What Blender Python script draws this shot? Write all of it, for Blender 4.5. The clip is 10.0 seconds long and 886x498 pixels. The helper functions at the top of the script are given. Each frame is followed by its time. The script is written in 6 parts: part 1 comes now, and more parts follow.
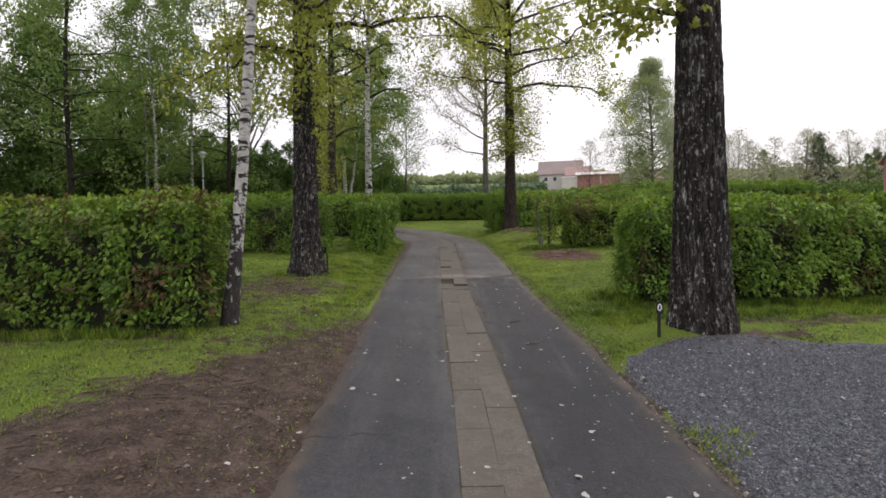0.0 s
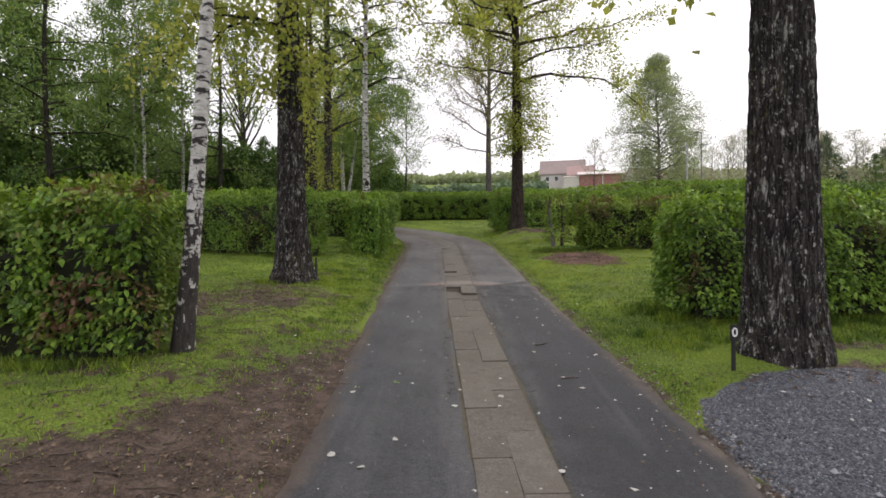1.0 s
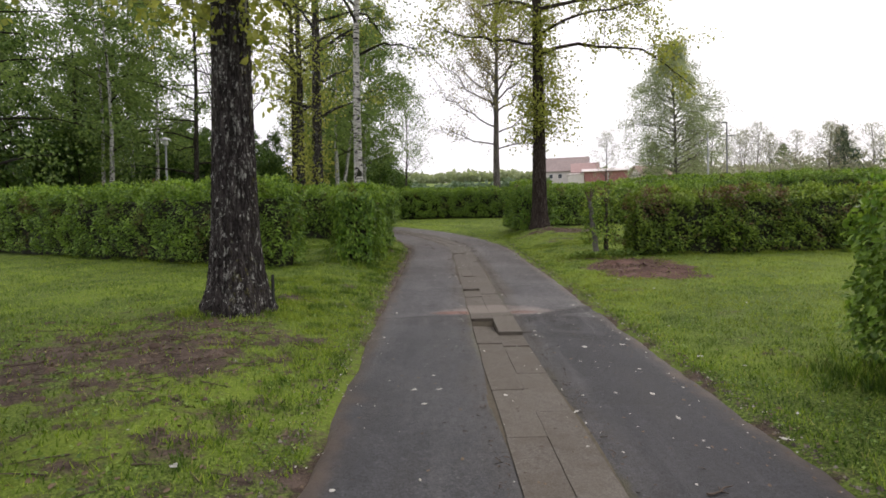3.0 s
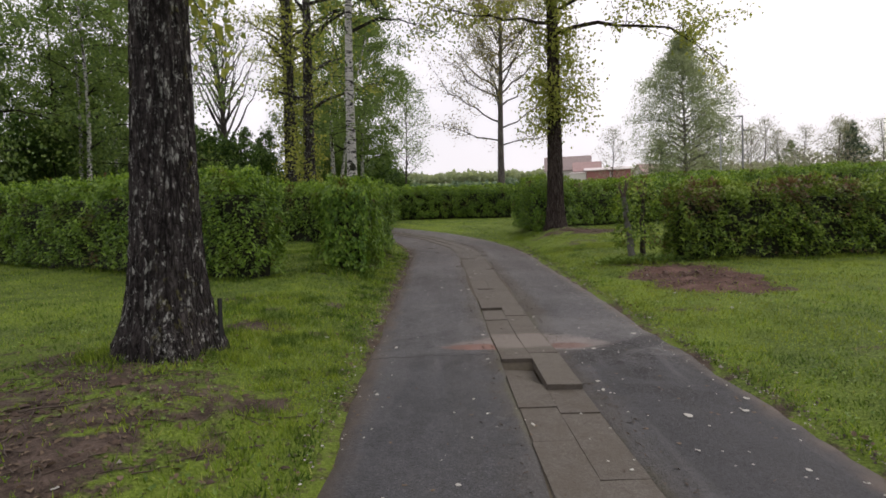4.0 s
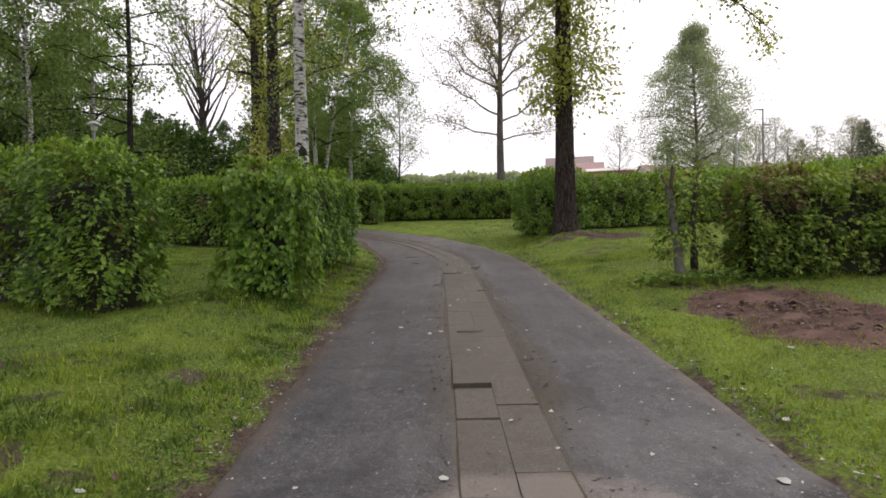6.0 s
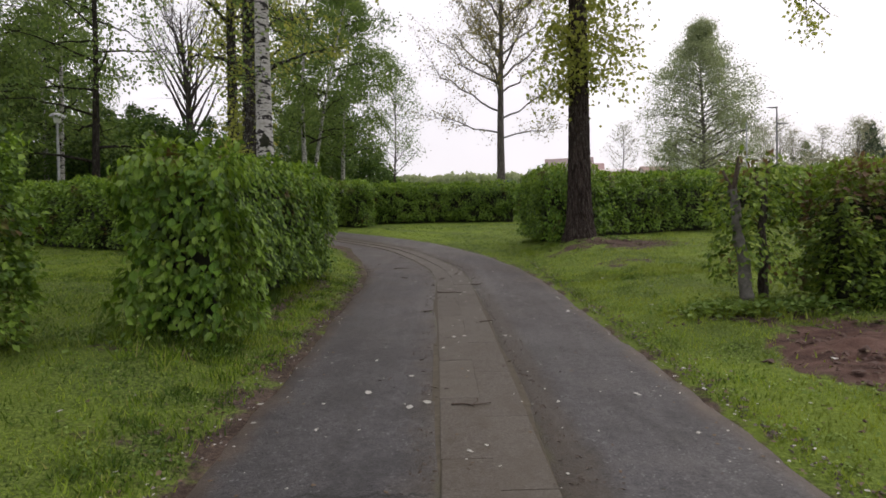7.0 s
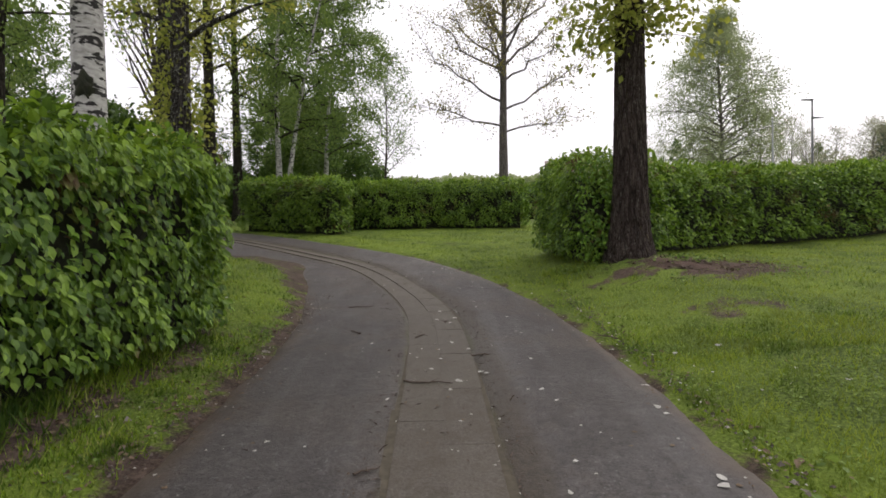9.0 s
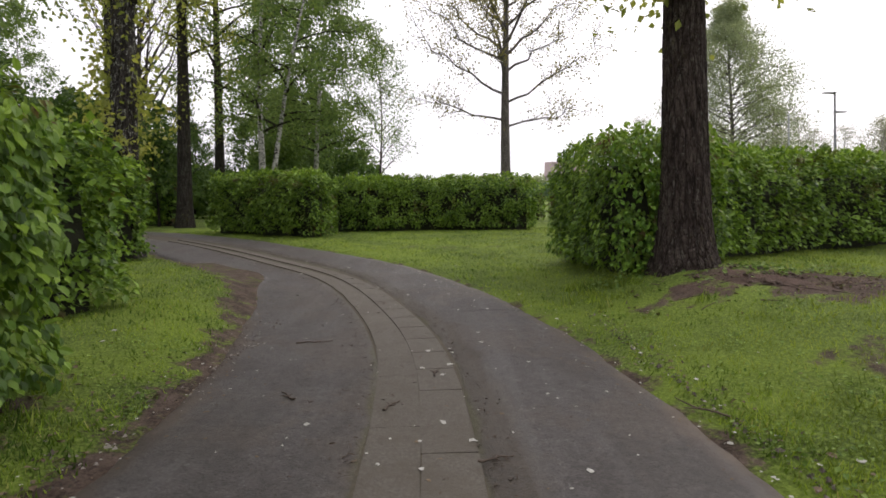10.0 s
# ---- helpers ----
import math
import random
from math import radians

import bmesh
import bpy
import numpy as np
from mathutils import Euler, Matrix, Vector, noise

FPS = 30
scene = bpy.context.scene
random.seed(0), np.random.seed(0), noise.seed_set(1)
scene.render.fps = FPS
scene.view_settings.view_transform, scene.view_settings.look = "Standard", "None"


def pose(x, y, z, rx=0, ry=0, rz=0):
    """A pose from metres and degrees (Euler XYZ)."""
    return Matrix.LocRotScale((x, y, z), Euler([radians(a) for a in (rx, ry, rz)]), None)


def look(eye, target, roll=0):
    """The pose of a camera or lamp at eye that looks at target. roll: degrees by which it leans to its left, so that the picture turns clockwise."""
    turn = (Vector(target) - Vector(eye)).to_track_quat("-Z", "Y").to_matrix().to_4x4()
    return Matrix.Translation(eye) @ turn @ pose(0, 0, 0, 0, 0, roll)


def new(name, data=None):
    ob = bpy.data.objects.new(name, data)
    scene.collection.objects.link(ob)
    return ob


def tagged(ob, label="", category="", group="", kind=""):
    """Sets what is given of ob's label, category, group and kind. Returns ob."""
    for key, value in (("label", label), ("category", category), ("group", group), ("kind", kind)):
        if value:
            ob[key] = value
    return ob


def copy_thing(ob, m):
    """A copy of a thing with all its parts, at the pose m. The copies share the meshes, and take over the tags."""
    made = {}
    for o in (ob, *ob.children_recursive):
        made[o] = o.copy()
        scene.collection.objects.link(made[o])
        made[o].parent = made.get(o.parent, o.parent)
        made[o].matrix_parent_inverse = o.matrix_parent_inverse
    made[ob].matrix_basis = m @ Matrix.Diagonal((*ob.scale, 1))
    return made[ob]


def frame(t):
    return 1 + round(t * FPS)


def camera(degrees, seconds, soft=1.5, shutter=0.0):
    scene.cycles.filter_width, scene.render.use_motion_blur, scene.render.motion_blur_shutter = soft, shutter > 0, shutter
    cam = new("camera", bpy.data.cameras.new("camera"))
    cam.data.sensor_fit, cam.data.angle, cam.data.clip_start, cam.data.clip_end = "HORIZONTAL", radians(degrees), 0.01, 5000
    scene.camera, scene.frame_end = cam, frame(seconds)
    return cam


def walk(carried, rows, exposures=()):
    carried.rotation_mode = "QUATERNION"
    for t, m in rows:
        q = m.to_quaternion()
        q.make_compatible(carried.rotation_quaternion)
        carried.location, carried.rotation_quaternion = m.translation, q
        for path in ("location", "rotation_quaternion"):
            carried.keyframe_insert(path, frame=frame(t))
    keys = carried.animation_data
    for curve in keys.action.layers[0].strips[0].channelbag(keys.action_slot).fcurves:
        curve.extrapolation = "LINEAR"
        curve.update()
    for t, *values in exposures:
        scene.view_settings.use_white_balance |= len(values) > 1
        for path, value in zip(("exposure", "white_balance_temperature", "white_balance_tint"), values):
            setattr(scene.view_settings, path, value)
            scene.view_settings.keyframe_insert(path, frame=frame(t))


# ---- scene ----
SLOPE = 4.3  # the whole site rises ahead by this many degrees

cam = camera(79.0, 10.0, soft=1.7)
# eye, target and roll, square to the sloping road
PATH = [
    (0, (0.009, -0.023, 2.131), (0.014, 1.968, 1.941), -0.9),
    (0.5, (-0.045, 0.792, 2.089), (-0.039, 2.783, 1.899), -0.85),
    (1, (-0.112, 1.706, 2.047), (-0.107, 3.697, 1.856), -0.75),
    (1.5, (-0.158, 2.654, 2.002), (-0.153, 4.645, 1.808), -0.7),
    (2, (-0.216, 3.64, 1.949), (-0.211, 5.631, 1.752), -0.75),
    (2.5, (-0.3, 4.674, 1.898), (-0.296, 6.665, 1.703), -0.85),
    (4, (-0.6, 8.105, 1.737), (-0.597, 10.096, 1.545), -1.4),
    (4.5, (-0.517, 9.119, 1.688), (-0.513, 11.11, 1.5), -1.3),
    (5, (-0.336, 10.011, 1.627), (-0.334, 12.003, 1.442), -1.3),
    (5.5, (-0.188, 10.834, 1.586), (-0.185, 12.825, 1.4), -1.3),
    (5.7, (-0.148, 11.202, 1.575), (-0.146, 13.193, 1.388), -1.3),
    (6.8, (-0.015, 13.513, 1.569), (-0.009, 15.504, 1.388), -1.05),
    (7, (-0.013, 13.971, 1.568), (-0.004, 15.963, 1.385), -1.0),
    (7.5, (0.005, 15.136, 1.564), (0.017, 17.127, 1.382), -0.9),
    (8, (0.06, 16.264, 1.569), (0.074, 18.256, 1.388), -0.8),
    (8.5, (0.129, 17.378, 1.553), (0.146, 19.37, 1.376), -0.7),
    (9, (0.217, 18.471, 1.516), (0.235, 20.463, 1.341), -0.7),
    (9.5, (0.304, 19.589, 1.45), (0.32, 21.581, 1.28), -0.7),
    (10, (0.325, 20.837, 1.378), (0.347, 22.83, 1.211), -0.7),
]
# the clip's camera adjusts its brightness on the way
STOPS = [(0, -0.03), (0.5, 0.12), (1, 0.1), (1.5, 0.07), (2, 0.1), (2.5, 0.17), (4, -0.22), (4.5, -0.14), (5, 0.08), (5.5, 0.16), (6.8, -0.18), (7, -0.2), (7.5, 0.03), (8, 0.12), (8.5, 0.08), (9, -0.02), (9.5, -0.02), (10, 0.03)]
walk(cam, [(t, pose(0, 0, 0, SLOPE) @ look(eye, target, roll)) for t, eye, target, roll in PATH], [(t, stops - 0.03, 6500, 13 + 1.8 * (3 < t < 9)) for t, stops in STOPS])

# ---- light ----
world = bpy.data.worlds.new("overcast_sky")
scene.world = world
world.use_nodes = True
wn, wl = world.node_tree.nodes, world.node_tree.links
wn.clear()
w_out = wn.new("ShaderNodeOutputWorld")
w_bg = wn.new("ShaderNodeBackground")
w_sky = wn.new("ShaderNodeTexSky")
w_sky.sky_type = "NISHITA"
w_sky.sun_disc = False
w_sky.sun_elevation = radians(48)
w_sky.sun_rotation = radians(55)
w_sky.dust_density = 4.0
w_gain = wn.new("ShaderNodeVectorMath")
w_gain.operation = "SCALE"
w_gain.inputs["Scale"].default_value = 0.10
w_tc = wn.new("ShaderNodeTexCoord")
w_noise = wn.new("ShaderNodeTexNoise")
w_noise.inputs["Scale"].default_value = 2.2
w_noise.inputs["Detail"].default_value = 5.0
w_ramp = wn.new("ShaderNodeValToRGB")
w_ramp.color_ramp.elements[0].position = 0.3
w_ramp.color_ramp.elements[0].color = (0.985, 0.957, 0.98, 1)
w_ramp.color_ramp.elements[1].position = 0.7
w_ramp.color_ramp.elements[1].color = (1.18, 1.147, 1.17, 1)
w_mix = wn.new("ShaderNodeMix")
w_mix.data_type = "RGBA"
w_mix.inputs[0].default_value = 0.86
wl.new(w_sky.outputs["Color"], w_gain.inputs[0])
wl.new(w_tc.outputs["Generated"], w_noise.inputs["Vector"])
wl.new(w_noise.outputs["Fac"], w_ramp.inputs["Fac"])
wl.new(w_gain.outputs["Vector"], w_mix.inputs[6])
wl.new(w_ramp.outputs["Color"], w_mix.inputs[7])
w_axes = wn.new("ShaderNodeSeparateXYZ")
w_grad = wn.new("ShaderNodeMapRange")
w_grad.inputs["From Min"].default_value, w_grad.inputs["From Max"].default_value = 0.15, 1.0
w_grad.inputs["To Min"].default_value, w_grad.inputs["To Max"].default_value = 1.2, 1.66
w_up = wn.new("ShaderNodeVectorMath")
w_up.operation = "SCALE"
wl.new(w_tc.outputs["Generated"], w_axes.inputs[0])
wl.new(w_axes.outputs["Z"], w_grad.inputs["Value"])
wl.new(w_mix.outputs[2], w_up.inputs[0])
wl.new(w_grad.outputs[0], w_up.inputs["Scale"])
wl.new(w_up.outputs["Vector"], w_bg.inputs["Color"])
w_bg.inputs["Strength"].default_value = 1.0
wl.new(w_bg.outputs["Background"], w_out.inputs["Surface"])

sun = new("sun", bpy.data.lights.new("sun", "SUN"))
sun.data.energy = 1.15
sun.data.angle = radians(34)
sun.data.color = (1.0, 0.95, 0.87)
sun.matrix_world = look((30, 22, 42), (0, 0, 0))

# ---- materials ----


class Shade:
    """A node material in the making."""

    def __init__(self, name):
        self.m = bpy.data.materials.new(name)
        self.m.use_nodes = True
        self.t = self.m.node_tree
        self.t.nodes.clear()
        self.out = self.t.nodes.new("ShaderNodeOutputMaterial")
        self.bsdf = self.t.nodes.new("ShaderNodeBsdfPrincipled")
        self.t.links.new(self.bsdf.outputs[0], self.out.inputs[0])

    def put(self, socket, value):
        if hasattr(value, "is_linked"):
            self.t.links.new(value, socket)
        elif isinstance(value, (tuple, list)) and socket.type == "RGBA":
            socket.default_value = (*value[:3], 1)
        else:
            socket.default_value = value

    def coords(self, scale=(1, 1, 1), kind="Object"):
        tc = self.t.nodes.new("ShaderNodeTexCoord")
        mp = self.t.nodes.new("ShaderNodeMapping")
        mp.inputs["Scale"].default_value = scale
        self.t.links.new(tc.outputs[kind], mp.inputs["Vector"])
        return mp.outputs[0]

    def place(self):
        return self.t.nodes.new("ShaderNodeNewGeometry").outputs["Position"]

    def scaled(self, vec, scale):
        n = self.t.nodes.new("ShaderNodeVectorMath")
        n.operation = "MULTIPLY"
        self.put(n.inputs[0], vec)
        n.inputs[1].default_value = scale
        return n.outputs[0]

    def noise(self, vec, scale, detail=4.0, rough=0.55, distort=0.0):
        n = self.t.nodes.new("ShaderNodeTexNoise")
        self.put(n.inputs["Vector"], vec)
        n.inputs["Scale"].default_value = scale
        n.inputs["Detail"].default_value = detail
        n.inputs["Roughness"].default_value = rough
        n.inputs["Distortion"].default_value = distort
        return n.outputs["Fac"]

    def voronoi(self, vec, scale, feature="F1", out="Distance"):
        n = self.t.nodes.new("ShaderNodeTexVoronoi")
        n.feature = feature
        self.put(n.inputs["Vector"], vec)
        n.inputs["Scale"].default_value = scale
        return n.outputs[out]

    def ramp(self, fac, *stops):
        n = self.t.nodes.new("ShaderNodeValToRGB")
        e = n.color_ramp.elements
        while len(e) < len(stops):
            e.new(0.5)
        for el, (p, c) in zip(e, stops):
            el.position = p
            el.color = (*c, 1) if isinstance(c, tuple) else (c, c, c, 1)
        self.put(n.inputs["Fac"], fac)
        return n.outputs["Color"]

    def mix(self, fac, a, b, how="MIX"):
        n = self.t.nodes.new("ShaderNodeMix")
        n.data_type, n.blend_type = "RGBA", how
        self.put(n.inputs[0], fac)
        self.put(n.inputs[6], a)
        self.put(n.inputs[7], b)
        return n.outputs[2]

    def math(self, how, a, b=0.0, c=0.0):
        n = self.t.nodes.new("ShaderNodeMath")
        n.operation = how
        for i, v in enumerate((a, b, c)):
            self.put(n.inputs[i], v)
        return n.outputs[0]

    def step(self, v, lo, hi):
        n = self.t.nodes.new("ShaderNodeMapRange")
        n.interpolation_type = "SMOOTHSTEP"
        self.put(n.inputs["Value"], v)
        n.inputs["From Min"].default_value = lo
        n.inputs["From Max"].default_value = hi
        return n.outputs[0]

    def attr(self, name):
        n = self.t.nodes.new("ShaderNodeAttribute")
        n.attribute_name = name
        return n.outputs["Fac"]

    def axes(self, vec):
        n = self.t.nodes.new("ShaderNodeSeparateXYZ")
        self.put(n.inputs[0], vec)
        return n.outputs

    def island(self):
        return self.t.nodes.new("ShaderNodeNewGeometry").outputs["Random Per Island"]

    def object_random(self):
        return self.t.nodes.new("ShaderNodeObjectInfo").outputs["Random"]

    def bump(self, height, strength=0.5, distance=0.02):
        n = self.t.nodes.new("ShaderNodeBump")
        n.inputs["Strength"].default_value = strength
        n.inputs["Distance"].default_value = distance
        self.put(n.inputs["Height"], height)
        self.put(self.bsdf.inputs["Normal"], n.outputs[0])

    def done(self, color, rough=0.8, metal=0.0, spec=None):
        self.put(self.bsdf.inputs["Base Color"], color)
        self.put(self.bsdf.inputs["Roughness"], rough)
        self.put(self.bsdf.inputs["Metallic"], metal)
        if spec is not None:
            self.bsdf.inputs["Specular IOR Level"].default_value = spec
        return self.m

    def leafy(self, color, share=0.4, rough=0.5, spec=0.3):
        """A thin leaf: light passes through in part."""
        tr = self.t.nodes.new("ShaderNodeBsdfTranslucent")
        mx = self.t.nodes.new("ShaderNodeMixShader")
        mx.inputs[0].default_value = share
        self.put(tr.inputs["Color"], self.mix(1.0, color, (1.0, 1.0, 0.6), "MULTIPLY"))
        self.t.links.new(self.bsdf.outputs[0], mx.inputs[1])
        self.t.links.new(tr.outputs[0], mx.inputs[2])
        self.t.links.new(mx.outputs[0], self.out.inputs[0])
        return self.done(color, rough, spec=spec)


def leaf_material(name, dark, mid, light, share=0.4, patch=0.5, old=None, old_from=0.62, fresh=None, gloss=0.5):
    s = Shade(name)
    r = s.island()
    c = s.ramp(r, (0.0, dark), (0.5, mid), (1.0, light))
    big = s.noise(s.place(), patch, 3.0)
    c = s.mix(s.step(big, 0.42, 0.66), c, s.mix(0.45, c, light))
    if fresh:
        c = s.mix(s.math("MULTIPLY", s.attr("fresh"), 0.75), c, fresh)
    if old:
        k = s.step(s.noise(s.place(), 1.3, 3.0), old_from, old_from + 0.1)
        k = s.math("MULTIPLY", k, s.step(r, 0.25, 0.5))
        c = s.mix(k, c, old)
    return s.leafy(c, share, gloss)


HEDGE_LEAF = leaf_material("hedge_leaf", (0.04, 0.082, 0.016), (0.115, 0.208, 0.034), (0.26, 0.40, 0.06), 0.33, 0.8, (0.12, 0.07, 0.033), 0.575, (0.30, 0.45, 0.045), 0.4)
HEDGE_OLD = leaf_material("hedge_leaf_browned", (0.035, 0.068, 0.013), (0.095, 0.172, 0.026), (0.22, 0.33, 0.042), 0.33, 0.8, (0.15, 0.085, 0.045), 0.515, (0.30, 0.41, 0.05), 0.42)
HEDGE_BROWN = leaf_material("hedge_leaf_half_brown", (0.04, 0.075, 0.013), (0.12, 0.20, 0.03), (0.27, 0.38, 0.055), 0.36, 0.8, (0.16, 0.095, 0.06), 0.51, (0.28, 0.36, 0.05), 0.45)
POPLAR_LEAF = leaf_material("poplar_leaf", (0.18, 0.22, 0.055), (0.30, 0.335, 0.085), (0.44, 0.45, 0.13), 0.6, 0.5, (0.34, 0.28, 0.08), 0.62)
POPLAR_BUD = leaf_material("young_poplar_leaf", (0.15, 0.14, 0.06), (0.24, 0.22, 0.09), (0.34, 0.30, 0.12), 0.5)
BIRCH_LEAF = leaf_material("birch_leaf", (0.085, 0.14, 0.045), (0.145, 0.225, 0.066), (0.23, 0.31, 0.095), 0.5, 0.3)
WOOD_LEAF = leaf_material("woodland_leaf", (0.032, 0.066, 0.018), (0.065, 0.125, 0.03), (0.14, 0.22, 0.048), 0.4, 0.15)
# distant leaves: air haze is put into these paled, greyed colours
PALE_LEAF = leaf_material("haze_paled_leaf", (0.22, 0.26, 0.17), (0.29, 0.34, 0.215), (0.36, 0.41, 0.27), 0.5, 0.2)
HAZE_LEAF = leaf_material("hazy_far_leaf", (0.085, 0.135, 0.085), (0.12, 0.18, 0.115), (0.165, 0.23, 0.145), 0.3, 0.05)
BARE_LEAF = leaf_material("haze_paled_bud_leaf", (0.28, 0.26, 0.23), (0.34, 0.33, 0.27), (0.34, 0.38, 0.24), 0.35, 0.2)
FIR_LEAF = leaf_material("fir_needles", (0.04, 0.07, 0.045), (0.065, 0.10, 0.06), (0.09, 0.14, 0.075), 0.15, 0.2)
WEED_LEAF = leaf_material("weed_leaf", (0.06, 0.11, 0.025), (0.13, 0.22, 0.045), (0.25, 0.35, 0.09), 0.4)


def single_leaf_material():
    s = Shade("single_hedge_leaf")
    c = s.ramp(s.object_random(), (0.0, (0.04, 0.095, 0.013)), (0.5, (0.10, 0.21, 0.025)), (1.0, (0.23, 0.40, 0.042)))
    c = s.mix(0.3, c, s.ramp(s.noise(s.coords(), 6.0), (0.36, (0.07, 0.15, 0.02)), (0.64, (0.22, 0.37, 0.045))))
    return s.leafy(c, 0.4, 0.45)


LEAF_SINGLE = single_leaf_material()


def grass_material():
    s = Shade("grass_blade")
    r = s.island()
    c = s.ramp(r, (0.0, (0.038, 0.066, 0.015)), (0.45, (0.15, 0.25, 0.027)), (0.88, (0.30, 0.405, 0.052)), (1.0, (0.38, 0.35, 0.16)))
    big = s.noise(s.place(), 0.5, 4.0)
    c = s.mix(s.step(big, 0.42, 0.66), c, s.mix(0.5, c, (0.30, 0.375, 0.055)))
    mid = s.noise(s.place(), 2.4, 4.0, 0.6)
    c = s.mix(s.step(mid, 0.54, 0.40), c, s.mix(0.75, c, (0.035, 0.08, 0.018)))
    dry = s.noise(s.scaled(s.place(), (1.0, 1.0, 0.0)), 1.7, 5.0, 0.65)
    c = s.mix(s.math("MULTIPLY", s.step(dry, 0.60, 0.72), 0.45), c, (0.30, 0.26, 0.11))
    # sunnier right-hand lawn painted in: blades there turn paler and yellower
    xyz = s.axes(s.place())
    sunny = s.math("MULTIPLY", s.step(xyz[0], 1.6, 3.2), s.step(xyz[1], 11.0, 15.0))
    sunny = s.math("MULTIPLY", sunny, s.step(s.noise(s.place(), 1.1, 4.0, 0.6), 0.36, 0.6))
    c = s.mix(s.math("MULTIPLY", sunny, 0.4), c, (0.36, 0.40, 0.08))
    return s.leafy(c, 0.4, 0.65, 0.15)


GRASS = grass_material()


def ground_material():
    s = Shade("lawn_and_soil")
    p = s.place()
    fine = s.noise(p, 38.0, 6.0, 0.7)
    mid = s.noise(p, 5.0, 5.0, 0.6)
    big = s.noise(p, 0.6, 4.0)
    grass = s.ramp(fine, (0.38, (0.022, 0.032, 0.008)), (0.5, (0.078, 0.118, 0.020)), (0.62, (0.17, 0.225, 0.046)))
    grass = s.mix(s.step(big, 0.35, 0.7), grass, s.mix(0.5, grass, (0.18, 0.25, 0.025)))
    soil = s.ramp(mid, (0.36, (0.022, 0.0155, 0.012)), (0.5, (0.062, 0.043, 0.035)), (0.66, (0.135, 0.10, 0.084)))
    soil = s.mix(0.5, soil, s.ramp(fine, (0.38, (0.02, 0.0135, 0.010)), (0.62, (0.135, 0.1, 0.078))))
    red = s.ramp(s.noise(s.scaled(p, (0.6, 2.6, 1.0)), 2.6, 6.0, 0.62), (0.38, (0.03, 0.016, 0.013)), (0.5, (0.09, 0.05, 0.038)), (0.64, (0.16, 0.10, 0.08)))
    red = s.mix(0.35, red, s.ramp(fine, (0.3, (0.04, 0.022, 0.018)), (0.7, (0.17, 0.1, 0.08))))
    soil = s.mix(s.attr("red"), soil, red)
    edge = s.math("ADD", s.attr("soil"), s.math("MULTIPLY", s.math("SUBTRACT", s.noise(p, 2.6, 7.0, 0.7), 0.5), 2.2))
    c = s.mix(s.step(edge, 0.36, 0.66), grass, soil)
    stone = s.ramp(s.voronoi(p, 75.0, "F1", "Color"), (0.1, (0.028, 0.03, 0.038)), (0.6, (0.085, 0.09, 0.106)), (0.95, (0.21, 0.22, 0.245)))
    gk = s.math("ADD", s.attr("gravel"), s.math("MULTIPLY", s.math("SUBTRACT", s.noise(p, 4.0, 5.0), 0.5), 0.7))
    c = s.mix(s.step(gk, 0.45, 0.6), c, stone)
    s.bump(s.math("ADD", fine, s.math("MULTIPLY", mid, 1.5)), 0.7, 0.03)
    return s.done(c, 0.95, spec=0.2)


GROUND = ground_material()


def ellipse(s, xyz, cx, cy, rx, ry):
    dx = s.math("DIVIDE", s.math("SUBTRACT", xyz[0], cx), rx)
    dy = s.math("DIVIDE", s.math("SUBTRACT", xyz[1], cy), ry)
    return s.math("SQRT", s.math("ADD", s.math("MULTIPLY", dx, dx), s.math("MULTIPLY", dy, dy)))


